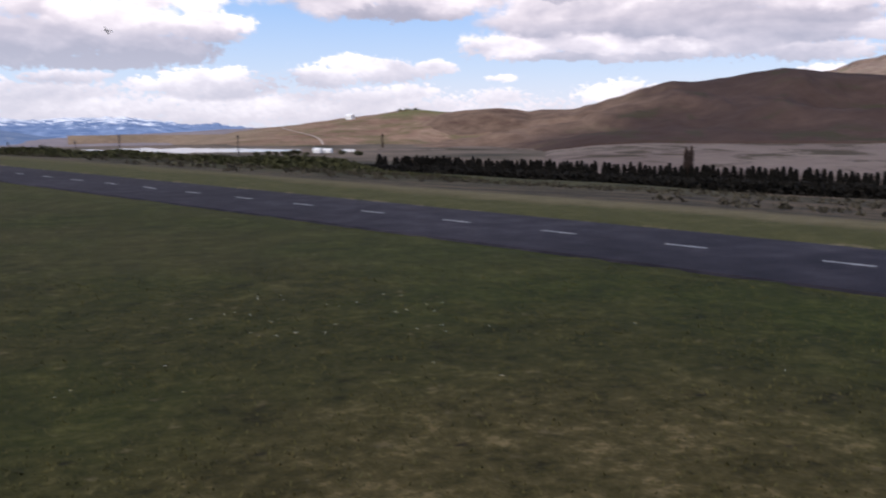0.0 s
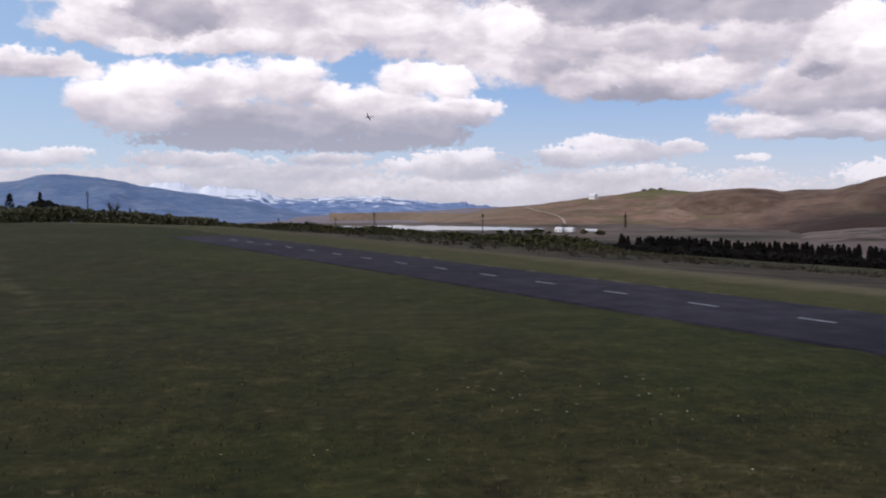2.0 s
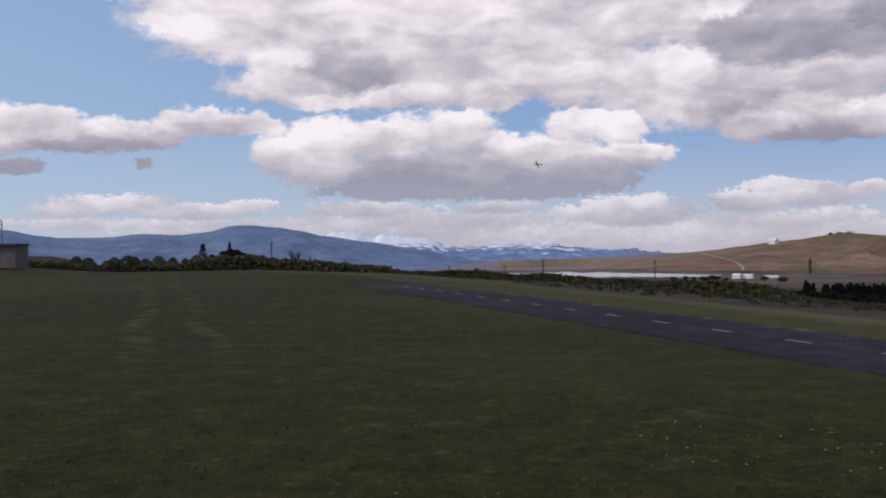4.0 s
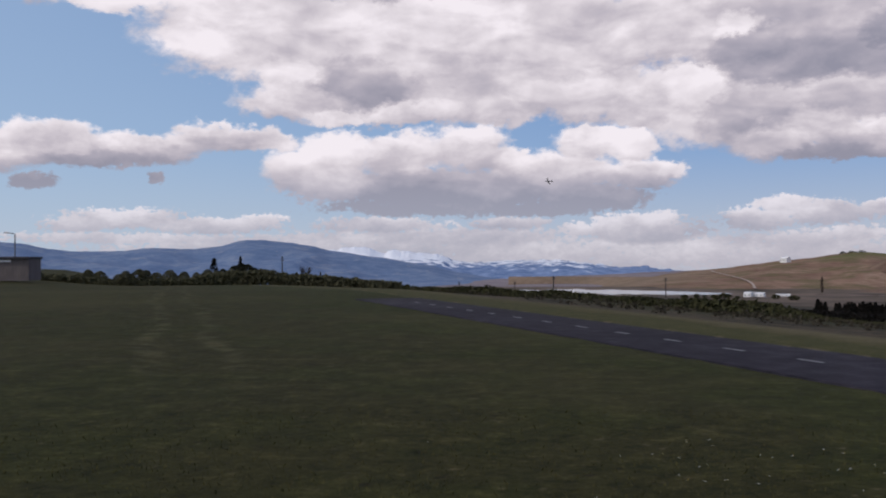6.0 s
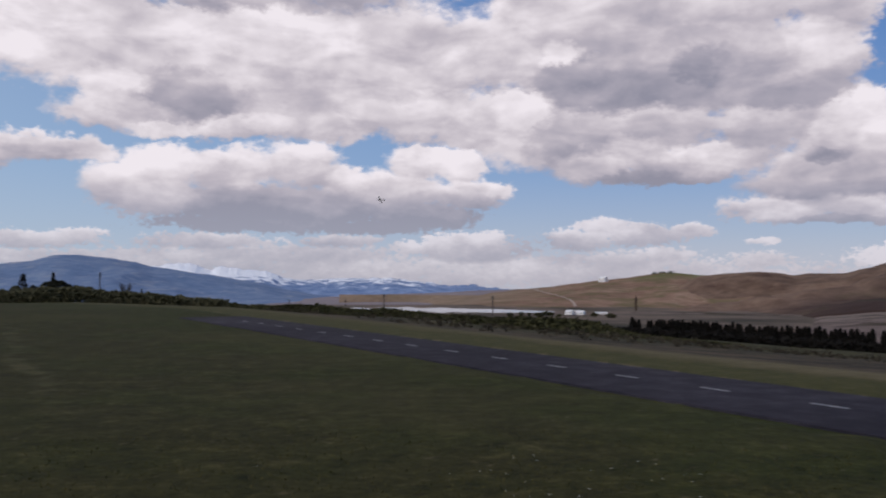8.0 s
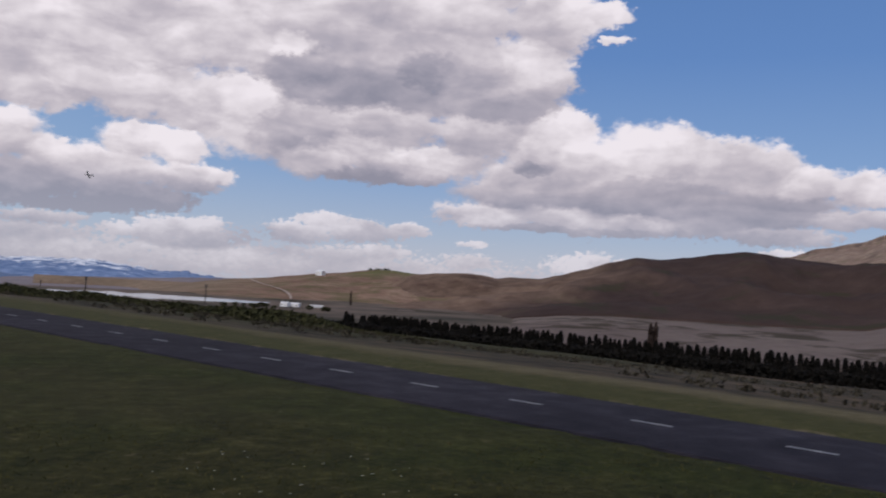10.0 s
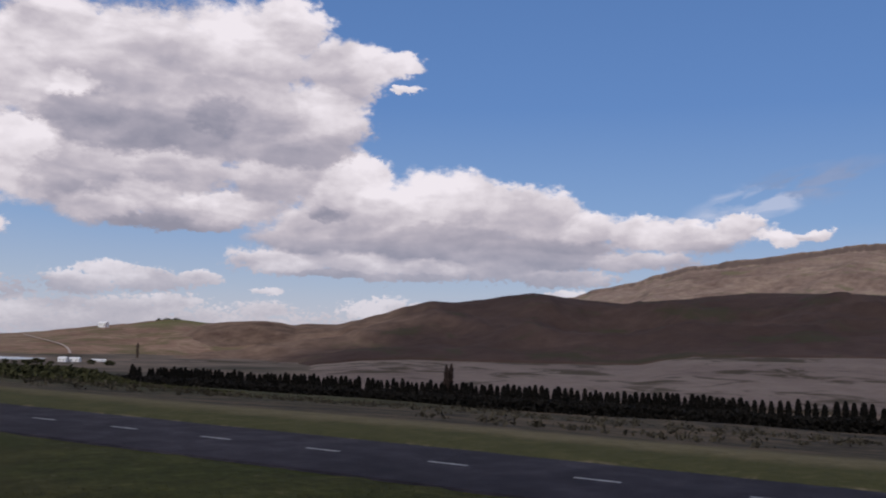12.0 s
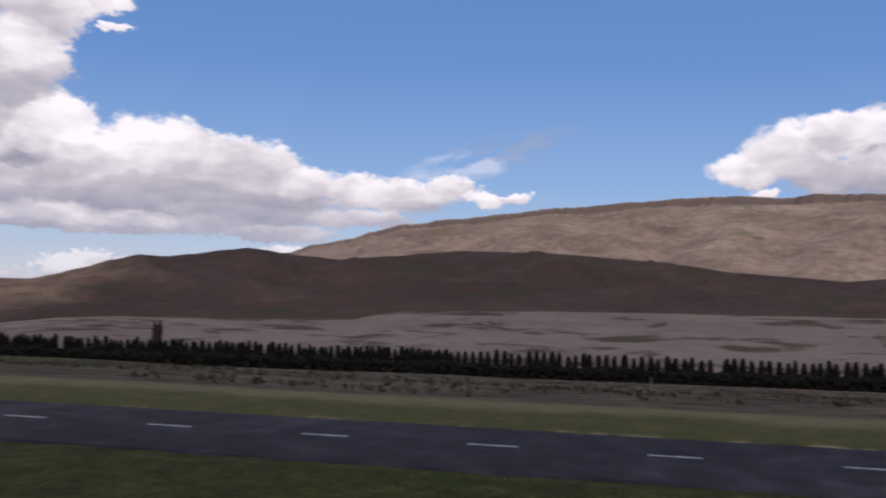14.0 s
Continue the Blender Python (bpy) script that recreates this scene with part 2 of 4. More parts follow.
low_sky = node(wt, "ShaderNodeMapRange")
wt.links.new(el, low_sky.inputs[0])
low_sky.inputs[1].default_value, low_sky.inputs[2].default_value = 6.0, 0.0
puffs, puffs_sunward = billows((0, 0, 0)), billows((0.4, 0.8, 0))
frill = noise_off(flat, 1.5, 5, 0.58, 0.42, 0.2)
tatter = math_node(wt, "MULTIPLY", noise_off(flat, 2.3, 6, 0.6, 3.6, 0.3), low_sky.outputs[0])
here = math_node(wt, "ADD", math_node(wt, "MULTIPLY_ADD", puffs, 0.75, frill), math_node(wt, "ADD", tatter, body))
here = math_node(wt, "MULTIPLY_ADD", tone, 1e-5, here)
cover = node(wt, "ShaderNodeMapRange")
cover.interpolation_type = "SMOOTHSTEP"
wt.links.new(here, cover.inputs[0])
cover.inputs[1].default_value, cover.inputs[2].default_value = -0.06, 0.34
relief = math_node(wt, "MULTIPLY", math_node(wt, "SUBTRACT", puffs, puffs_sunward), 0.5)
# broad soft greys within the thick clouds
relief = math_node(wt, "ADD", relief, noise_off(vec_node(wt, "MULTIPLY", flat, (0.7, 1.3, 1.0)), 0.24, 3, 0.5, 1.35, 0.4))
relief = math_node(wt, "MULTIPLY_ADD", math_node(wt, "ADD", frill, tatter), 0.16, relief)
lit = math_node(wt, "ADD", relief, math_node(wt, "MULTIPLY_ADD", tone, 1.4, -0.33), clamp=True)
cloud_col = ramp_node(wt, lit, [(0.0, (0.42, 0.425, 0.515)), (0.30, (0.60, 0.58, 0.66)), (0.55, (0.80, 0.758, 0.815)), (0.76, (1.03, 0.985, 1.02)), (1.0, (1.30, 1.255, 1.285))])
# towards the horizon the clouds pale into the haze
cloud_col = mix_node(wt, math_node(wt, "MULTIPLY", low_sky.outputs[0], 0.36), cloud_col, (0.64, 0.63, 0.70))
sky = node(wt, "ShaderNodeTexSky")
sky.sky_type, sky.sun_disc = "NISHITA", False
sky.sun_elevation, sky.sun_rotation = radians(SUN_EL), radians(-SUN_AZ)
sky.altitude, sky.air_density, sky.dust_density, sky.ozone_density = 500, 1.0, 0.8, 2.5
height = node(wt, "ShaderNodeMapRange")
wt.links.new(el, height.inputs[0])
height.inputs[1].default_value, height.inputs[2].default_value = 0.0, 40.0
haze = ramp_node(wt, height.outputs[0], [(0.0, (8.7, 9.2, 10.9)), (0.07, (6.2, 7.8, 10.6)), (0.18, (3.4, 6.0, 10.5)), (0.36, (1.8, 4.2, 9.4)), (1.0, (0.9, 2.4, 6.3))])
# the sky pales towards the side where the sun stands
sunward = node(wt, "ShaderNodeMapRange")
sunward.interpolation_type = "SMOOTHSTEP"
wt.links.new(math_node(wt, "ABSOLUTE", math_node(wt, "SUBTRACT", az, SUN_AZ)), sunward.inputs[0])
sunward.inputs[1].default_value, sunward.inputs[2].default_value = 145.0, 85.0
haze = mix_node(wt, math_node(wt, "MULTIPLY", sunward.outputs[0], 0.60), haze, (7.4, 10.2, 12.9))
sky_col = mix_node(wt, 0.7, sky.outputs[0], haze)
back_sky, back_cloud = node(wt, "ShaderNodeBackground"), node(wt, "ShaderNodeBackground")
back_sky.inputs[1].default_value = 0.088
back_cloud.inputs[1].default_value = 0.93
wt.links.new(sky_col, back_sky.inputs[0])
wt.links.new(cloud_col, back_cloud.inputs[0])
blend = node(wt, "ShaderNodeMixShader")
thick = math_node(wt, "MULTIPLY_ADD", low_sky.outputs[0], -0.32, 0.98)
# thin high veil above the plateau
veil_map = node(wt, "ShaderNodeMapping")
veil_map.vector_type = "TEXTURE"
veil_map.inputs["Location"].default_value, veil_map.inputs["Scale"].default_value = (-61.4, 9.0, 0), (6.6, 1.5, 1)
veil_map.inputs["Rotation"].default_value = (0, 0, radians(-14))
wt.links.new(place.outputs[0], veil_map.inputs[0])
streak, _ = noise_node(wt, vec_node(wt, "MULTIPLY", veil_map.outputs[0], (1.5, 1.2, 1)), 1.3, 5, 0.5, 0.4)
veil = math_node(wt, "MULTIPLY", math_node(wt, "SUBTRACT", 1.0, vec_node(wt, "LENGTH", veil_map.outputs[0]), clamp=True), math_node(wt, "MULTIPLY", math_node(wt, "SUBTRACT", streak, 0.42, clamp=True), 4.2))
veil = math_node(wt, "MINIMUM", veil, 0.34)
wt.links.new(math_node(wt, "MAXIMUM", math_node(wt, "MULTIPLY", cover.outputs[0], thick), veil), blend.inputs[0])
wt.links.new(back_sky.outputs[0], blend.inputs[1])
wt.links.new(back_cloud.outputs[0], blend.inputs[2])
wt.links.new(blend.outputs[0], node(wt, "ShaderNodeOutputWorld").inputs[0])

sun = new("sun", bpy.data.lights.new("sun", "SUN"))
sun.data.energy, sun.data.angle, sun.data.color = 2.0, radians(1.0), (1.0, 0.95, 0.88)
a, e = radians(SUN_AZ), radians(SUN_EL)
sun.matrix_world = look((0, 0, 60), (math.sin(a) * math.cos(e), -math.cos(a) * math.cos(e), 60 - math.sin(e)))

# ---- materials ----
PHI = radians(19.62)                                   # the runway runs along U, its right is along N
U, N = Vector((-math.sin(PHI), math.cos(PHI), 0)), Vector((math.cos(PHI), math.sin(PHI), 0))


def at_dir(b):
    return (-math.sin(radians(b)), math.cos(radians(b)), 0)


def surface(name, rough=0.9, spec=0.2):
    m = bpy.data.materials.new(name)
    m.use_nodes = True
    t = m.node_tree
    b = t.nodes["Principled BSDF"]
    b.inputs["Roughness"].default_value = rough
    b.inputs["Specular IOR Level"].default_value = spec
    c = t.nodes.new("ShaderNodeTexCoord")
    return m, t, b, c.outputs["Object"]


def bumped(t, b, height, strength, distance):
    n = t.nodes.new("ShaderNodeBump")
    n.inputs["Strength"].default_value, n.inputs["Distance"].default_value = strength, distance
    t.links.new(height, n.inputs["Height"])
    t.links.new(n.outputs[0], b.inputs["Normal"])


def mottled(name, stops, scale, fine, rough=0.9, bump=0.3, distance=0.02, spec=0.2, stretch=(1, 1, 1), island=0.0):
    """A plain surface with patches and grain of its own."""
    m, t, b, co = surface(name, rough, spec)
    v = vec_node(t, "MULTIPLY", co, stretch)
    big, _ = noise_node(t, v, scale, 4, 0.6)
    small, _ = noise_node(t, v, fine, 4, 0.65)
    f = math_node(t, "MULTIPLY_ADD", small, 0.45, math_node(t, "MULTIPLY", big, 0.55))
    if island:
        info = t.nodes.new("ShaderNodeNewGeometry")
        f = math_node(t, "MULTIPLY_ADD", math_node(t, "SUBTRACT", info.outputs["Random Per Island"], 0.5), island, f)
    lo, hi = 0.32, 0.68
    k = len(stops) - 1
    col = ramp_node(t, f, [(lo + (hi - lo) * i / k, c) for i, c in enumerate(stops)])
    t.links.new(col, b.inputs["Base Color"])
    bumped(t, b, small, bump, distance)
    return m


def stepped(t, value, lo, hi):
    n = t.nodes.new("ShaderNodeMapRange")
    n.interpolation_type = "SMOOTHSTEP"
    t.links.new(value, n.inputs[0])
    n.inputs[1].default_value, n.inputs[2].default_value = lo, hi
    return n.outputs[0]


def ground_material():
    m, t, b, co = surface("ground_turf", 0.95, 0.1)
    s = vec_node(t, "DOT_PRODUCT", co, tuple(N))
    sep = t.nodes.new("ShaderNodeSeparateXYZ")
    t.links.new(co, sep.inputs[0])
    huge, _ = noise_node(t, co, 0.05, 3, 0.5)
    wide, _ = noise_node(t, co, 0.22, 4, 0.6)
    patch, _ = noise_node(t, co, 1.1, 5, 0.65)
    tuft, _ = noise_node(t, co, 7.0, 5, 0.7)
    blade, _ = noise_node(t, co, 38.0, 4, 0.7)
    clump, _ = noise_node(t, co, 2.8, 4, 0.6)
    f = math_node(t, "MULTIPLY_ADD", patch, 0.28, math_node(t, "MULTIPLY_ADD", tuft, 0.34, math_node(t, "MULTIPLY", blade, 0.16)))
    f = math_node(t, "MULTIPLY_ADD", clump, 0.22, f)
    f = math_node(t, "MULTIPLY_ADD", math_node(t, "SUBTRACT", f, 0.5), 1.15, 0.5)
    # turf colours lowered to include the cloud shade over the airfield
    turf = ramp_node(t, f, [(0.37, (0.0095, 0.009, 0.0025)), (0.46, (0.024, 0.024, 0.006)), (0.54, (0.038, 0.035, 0.0095)), (0.64, (0.082, 0.067, 0.024))])
    green = ramp_node(t, f, [(0.37, (0.011, 0.0135, 0.0026)), (0.5, (0.025, 0.031, 0.0052)), (0.62, (0.060, 0.060, 0.014))])
    side = math_node(t, "MULTIPLY_ADD", math_node(t, "SUBTRACT", wide, 0.5), 9.0, s)
    col = mix_node(t, math_node(t, "MULTIPLY_ADD", stepped(t, side, 5.0, 10.5), 0.5, math_node(t, "MULTIPLY", stepped(t, wide, 0.42, 0.60), 0.5)), turf, green)
    col = mix_node(t, math_node(t, "MULTIPLY", stepped(t, huge, 0.46, 0.62), math_node(t, "MULTIPLY_ADD", patch, 0.9, -0.05)), col, (0.062, 0.054, 0.018))
    # a dry, thin spot in the mown turf
    off = vec_node(t, "LENGTH", vec_node(t, "SUBTRACT", co, (2.6, 3.6, 0)))
    off = math_node(t, "MULTIPLY_ADD", math_node(t, "SUBTRACT", patch, 0.5), 2.5, off)
    thin = ramp_node(t, f, [(0.38, (0.016, 0.013, 0.004)), (0.46, (0.040, 0.033, 0.010)), (0.54, (0.072, 0.056, 0.021)), (0.62, (0.17, 0.125, 0.058))])
    col = mix_node(t, math_node(t, "SUBTRACT", 1.0, stepped(t, off, 1.6, 4.6)), col, thin)
    # bare soil scrapes and bleached tufts
    scrape, _ = noise_node(t, vec_node(t, "MULTIPLY", co, (1.0, 1.6, 1.0)), 2.1, 5, 0.62)
    col = mix_node(t, math_node(t, "MULTIPLY", stepped(t, scrape, 0.63, 0.70), 0.75), col, (0.012, 0.009, 0.005))
    bleach, _ = noise_node(t, vec_node(t, "ADD", co, (31.0, 17.0, 0.0)), 3.3, 5, 0.6)
    col = mix_node(t, math_node(t, "MULTIPLY", stepped(t, bleach, 0.62, 0.72), 0.6), col, (0.115, 0.088, 0.045))
    # two faint wheel tracks across the field towards the clubhouse
    lane = math_node(t, "ABSOLUTE", math_node(t, "SUBTRACT", math_node(t, "ABSOLUTE", math_node(t, "MULTIPLY_ADD", math_node(t, "SUBTRACT", huge, 0.5), 5.0, vec_node(t, "DOT_PRODUCT", co, at_dir(18.0 - 90.0)))), 0.85))
    onward = vec_node(t, "DOT_PRODUCT", co, at_dir(18.0))
    worn = math_node(t, "MULTIPLY", math_node(t, "MULTIPLY", math_node(t, "SUBTRACT", 1.0, stepped(t, lane, 0.1, 0.45)), stepped(t, onward, 14.0, 26.0)), math_node(t, "MULTIPLY", stepped(t, patch, 0.42, 0.62), 0.28))
    col = mix_node(t, worn, col, (0.13, 0.115, 0.06))
    # dry, unmown verge past the runway, then sagebrush on the slope
    edge = math_node(t, "MULTIPLY_ADD", math_node(t, "SUBTRACT", wide, 0.5), 3.5, s)
    verge = ramp_node(t, f, [(0.32, (0.032, 0.033, 0.011)), (0.5, (0.056, 0.054, 0.018)), (0.68, (0.105, 0.092, 0.038))])
    col = mix_node(t, stepped(t, s, 15.3, 16.2), col, verge)
    straw = ramp_node(t, f, [(0.3, (0.08, 0.066, 0.034)), (0.7, (0.21, 0.165, 0.095))])
    along = vec_node(t, "DOT_PRODUCT", co, tuple(U))
    col = mix_node(t, math_node(t, "MULTIPLY", stepped(t, edge, 18.0, 19.4), math_node(t, "MULTIPLY_ADD", stepped(t, along, 8.0, 45.0), -0.5, 0.72)), col, straw)
    sage_f = math_node(t, "MULTIPLY_ADD", wide, 0.5, math_node(t, "MULTIPLY", patch, 0.5))
    sage = ramp_node(t, sage_f, [(0.40, (0.022, 0.018, 0.011)), (0.5, (0.056, 0.045, 0.029)), (0.60, (0.112, 0.080, 0.049))])
    col = mix_node(t, stepped(t, edge, 20.0, 24.0), col, sage)
    olive = ramp_node(t, sage_f, [(0.38, (0.018, 0.020, 0.0055)), (0.62, (0.060, 0.058, 0.019))])
    col = mix_node(t, math_node(t, "MULTIPLY", math_node(t, "MULTIPLY", stepped(t, along, 15.0, 70.0), stepped(t, edge, 24.0, 36.0)), 0.85), col, olive)
    rim = math_node(t, "MULTIPLY", math_node(t, "MULTIPLY", stepped(t, s, 15.9, 16.0), math_node(t, "SUBTRACT", 1.0, stepped(t, s, 16.12, 16.3))), stepped(t, patch, 0.5, 0.6))
    col = mix_node(t, rim, col, straw)
    # valley floor far below the terrace
    low, _ = noise_node(t, co, 0.006, 5, 0.6)
    floor_col = ramp_node(t, low, [(0.38, (0.045, 0.039, 0.026)), (0.48, (0.10, 0.078, 0.056)), (0.6, (0.17, 0.125, 0.095))])
    col = mix_node(t, stepped(t, math_node(t, "MULTIPLY", sep.outputs[2], -1.0), 8.0, 16.0), col, floor_col)
    t.links.new(col, b.inputs["Base Color"])
    bumped(t, b, math_node(t, "MULTIPLY_ADD", tuft, 0.6, math_node(t, "MULTIPLY", blade, 0.4)), 0.7, 0.05)
    return m


def asphalt_material():
    m, t, b, co = surface("asphalt", 0.92, 0.12)
    grain, _ = noise_node(t, co, 160.0, 3, 0.7)
    wear, _ = noise_node(t, co, 1.4, 5, 0.6)
    stain, _ = noise_node(t, vec_node(t, "MULTIPLY", co, (0.4, 0.4, 1)), 0.35, 4, 0.6)
    f = math_node(t, "MULTIPLY_ADD", grain, 0.35, math_node(t, "MULTIPLY_ADD", wear, 0.35, math_node(t, "MULTIPLY", stain, 0.3)))
    t.links.new(ramp_node(t, f, [(0.40, (0.0125, 0.011, 0.0145)), (0.5, (0.024, 0.0212, 0.027)), (0.60, (0.050, 0.044, 0.052))]), b.inputs["Base Color"])
    bumped(t, b, grain, 0.5, 0.006)
    return m


def hill_material(name, stops, veg, scale, fine, veg_cover=0.5, bare=None, sharp=0.12, strength=0.75, rock=None, top=None, relief_=(0.7, 9.0)):
    """Open hillside: soil and dry grass with streaks and patches of darker scrub."""
    m, t, b, co = surface(name, 0.97, 0.05)
    big, _ = noise_node(t, co, scale, 6, 0.6, 0.4)
    small, _ = noise_node(t, co, fine, 5, 0.7)
    f = math_node(t, "MULTIPLY_ADD", small, 0.5, math_node(t, "MULTIPLY", big, 0.5))
    col = ramp_node(t, f, [(0.34 + 0.32 * i / (len(stops) - 1), c) for i, c in enumerate(stops)])
    scrub, _ = noise_node(t, vec_node(t, "MULTIPLY", co, (1, 1, 2.5)), scale * 2.3, 6, 0.65, 0.6)
    col = mix_node(t, math_node(t, "MULTIPLY", stepped(t, scrub, veg_cover, veg_cover + sharp), strength), col, veg)
    if bare:
        side = vec_node(t, "DOT_PRODUCT", co, tuple(at_dir(bare[0])))
        side = math_node(t, "MULTIPLY_ADD", math_node(t, "SUBTRACT", big, 0.5), bare[3], side)
        pale = ramp_node(t, f, [(0.34, bare[4]), (0.66, bare[5])])
        col = mix_node(t, math_node(t, "MULTIPLY", stepped(t, side, bare[1], bare[2]), 0.85), col, pale)
    if top:
        # thin green grass on the upper slopes, towards one side
        rise_ = t.nodes.new("ShaderNodeSeparateXYZ")
        t.links.new(co, rise_.inputs[0])
        high = math_node(t, "MULTIPLY_ADD", math_node(t, "SUBTRACT", big, 0.5), 60.0, rise_.outputs[2])
        turf = ramp_node(t, f, [(0.34, top[3]), (0.66, top[4])])
        col = mix_node(t, math_node(t, "MULTIPLY", stepped(t, high, top[1] - top[2], top[1]), 0.8), col, turf)
    if rock:
        # bare rock where the slope is steep
        shape, up = t.nodes.new("ShaderNodeNewGeometry"), t.nodes.new("ShaderNodeSeparateXYZ")
        t.links.new(shape.outputs["Normal"], up.inputs[0])
        steep = math_node(t, "MULTIPLY_ADD", math_node(t, "SUBTRACT", small, 0.5), 0.05, up.outputs[2])
        col = mix_node(t, math_node(t, "SUBTRACT", 1.0, stepped(t, steep, 0.80, 0.88)), col, rock)
    t.links.new(col, b.inputs["Base Color"])
    bumped(t, b, f, *relief_)
    return m


def snow_mountain_material():
    m, t, b, co = surface("far_range_hazed_rock_and_snow", 0.95, 0.05)
    sep = t.nodes.new("ShaderNodeSeparateXYZ")
    t.links.new(co, sep.inputs[0])
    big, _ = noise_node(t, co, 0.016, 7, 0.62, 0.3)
    # rock tinted blue to carry the haze of distance
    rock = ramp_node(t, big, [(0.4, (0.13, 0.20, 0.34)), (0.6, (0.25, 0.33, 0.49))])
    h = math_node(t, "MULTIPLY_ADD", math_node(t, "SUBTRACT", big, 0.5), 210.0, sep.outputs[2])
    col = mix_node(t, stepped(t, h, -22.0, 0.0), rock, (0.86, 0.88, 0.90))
    t.links.new(col, b.inputs["Base Color"])
    bumped(t, b, big, 0.6, 20.0)
    return m


def foliage(name, dark, light, rough=0.85):
    m, t, b, co = surface(name, rough, 0.15)
    g = t.nodes.new("ShaderNodeNewGeometry")
    o = t.nodes.new("ShaderNodeObjectInfo")
    f = math_node(t, "MULTIPLY_ADD", o.outputs["Random"], 0.3, math_node(t, "MULTIPLY", g.outputs["Random Per Island"], 0.7))
    t.links.new(ramp_node(t, f, [(0.0, dark), (1.0, light)]), b.inputs["Base Color"])
    return m


M_GROUND, M_ASPHALT = ground_material(), asphalt_material()
M_PAINT = mottled("worn_white_road_paint", [(0.06, 0.06, 0.065), (0.19, 0.19, 0.195), (0.36, 0.36, 0.35)], 3.0, 60.0, 0.7, 0.3, 0.003)
M_TAN = hill_material("dry_tan_hillside", [(0.14, 0.078, 0.055), (0.25, 0.155, 0.105), (0.38, 0.27, 0.185)], (0.130, 0.112, 0.052), 0.006, 0.05, 0.47,
                      bare=(67.0, 190.0, 430.0, 260.0, (0.17, 0.120, 0.080), (0.32, 0.235, 0.160)), top=(-22.0, 17.0, 18.0, (0.090, 0.100, 0.034), (0.150, 0.150, 0.056)))
# heath brown darkened, so the base colour holds a cloud's shade
M_HEATH = hill_material("cloud_shaded_heath_hillside", [(0.046, 0.029, 0.024), (0.062, 0.041, 0.034), (0.086, 0.057, 0.047)], (0.044, 0.042, 0.024), 0.0035, 0.03, 0.53,
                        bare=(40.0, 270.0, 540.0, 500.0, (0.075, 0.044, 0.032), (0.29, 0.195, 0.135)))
M_PLATEAU = hill_material("tussock_plateau", [(0.145, 0.094, 0.072), (0.255, 0.178, 0.135), (0.38, 0.285, 0.205)], (0.175, 0.150, 0.085), 0.0050, 0.035, 0.555, sharp=0.08, strength=0.8, rock=(0.150, 0.108, 0.088))
M_FIELD = hill_material("bare_tan_field", [(0.130, 0.096, 0.082), (0.170, 0.130, 0.110), (0.21, 0.168, 0.140)], (0.046, 0.037, 0.022), 0.0050, 0.05, 0.505, sharp=0.10, strength=0.85)
# forest slopes with the blue of distance haze mixed into the base colour
M_BLUE = hill_material("haze_blue_far_forest", [(0.090, 0.145, 0.25), (0.14, 0.20, 0.31), (0.24, 0.29, 0.37)], (0.27, 0.295, 0.345), 0.005, 0.03, 0.56, relief_=(0.25, 5.0))
# brown hills; the purple-grey cast is haze put into the colour
M_LOW = hill_material("haze_tinted_low_hills", [(0.18, 0.155, 0.168), (0.235, 0.20, 0.205), (0.30, 0.25, 0.24)], (0.16, 0.15, 0.175), 0.005, 0.03, 0.55)
M_SNOW = snow_mountain_material()
M_BARK = mottled("bark", [(0.035, 0.028, 0.022), (0.07, 0.055, 0.042)], 2.0, 14.0, 0.95, 0.6, 0.03)
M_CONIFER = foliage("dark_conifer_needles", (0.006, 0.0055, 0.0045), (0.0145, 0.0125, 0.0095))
M_SHRUB = foliage("olive_hedge_leaves", (0.050, 0.052, 0.028), (0.135, 0.125, 0.068))
M_DARKTREE = foliage("dark_tree_leaves", (0.012, 0.014, 0.009), (0.035, 0.036, 0.02))
M_POPLAR = foliage("bare_brown_poplar_twigs", (0.035, 0.024, 0.019), (0.085, 0.055, 0.045))
M_SAGE = foliage("grey_green_sagebrush", (0.022, 0.019, 0.013), (0.085, 0.072, 0.048))
M_TERRACE = foliage("olive_brown_scrub_leaves", (0.022, 0.023, 0.009), (0.072, 0.070, 0.029))
M_GRASS = foliage("grass_blades", (0.018, 0.020, 0.006), (0.10, 0.085, 0.030))
M_PETAL = mottled("white_petals", [(0.55, 0.55, 0.52), (0.8, 0.8, 0.78)], 40.0, 200.0, 0.7, 0.1, 0.001)
M_PETAL_MID = mottled("yellow_flower_centre", [(0.5, 0.33, 0.04), (0.65, 0.45, 0.06)], 60.0, 200.0, 0.8, 0.1, 0.001)
M_WALL = mottled("grey_brown_weathered_cladding", [(0.11, 0.095, 0.09), (0.16, 0.135, 0.125), (0.20, 0.17, 0.155)], 0.6, 5.0, 0.85, 0.3, 0.01, stretch=(1, 1, 0.2))
M_ROOF = mottled("dark_roof_fascia", [(0.045, 0.04, 0.045), (0.075, 0.07, 0.075)], 0.7, 8.0, 0.7, 0.2, 0.01)
M_DOOR = mottled("dark_door_paint", [(0.018, 0.017, 0.018), (0.035, 0.032, 0.034)], 1.0, 10.0, 0.6, 0.1, 0.005)
M_WHITE = mottled("white_painted_sheet", [(0.78, 0.77, 0.74), (0.87, 0.86, 0.84)], 0.2, 2.0, 0.6, 0.1, 0.02)
M_STEEL = mottled("galvanised_grey_steel", [(0.10, 0.10, 0.11), (0.16, 0.16, 0.17)], 1.0, 12.0, 0.55, 0.1, 0.003)
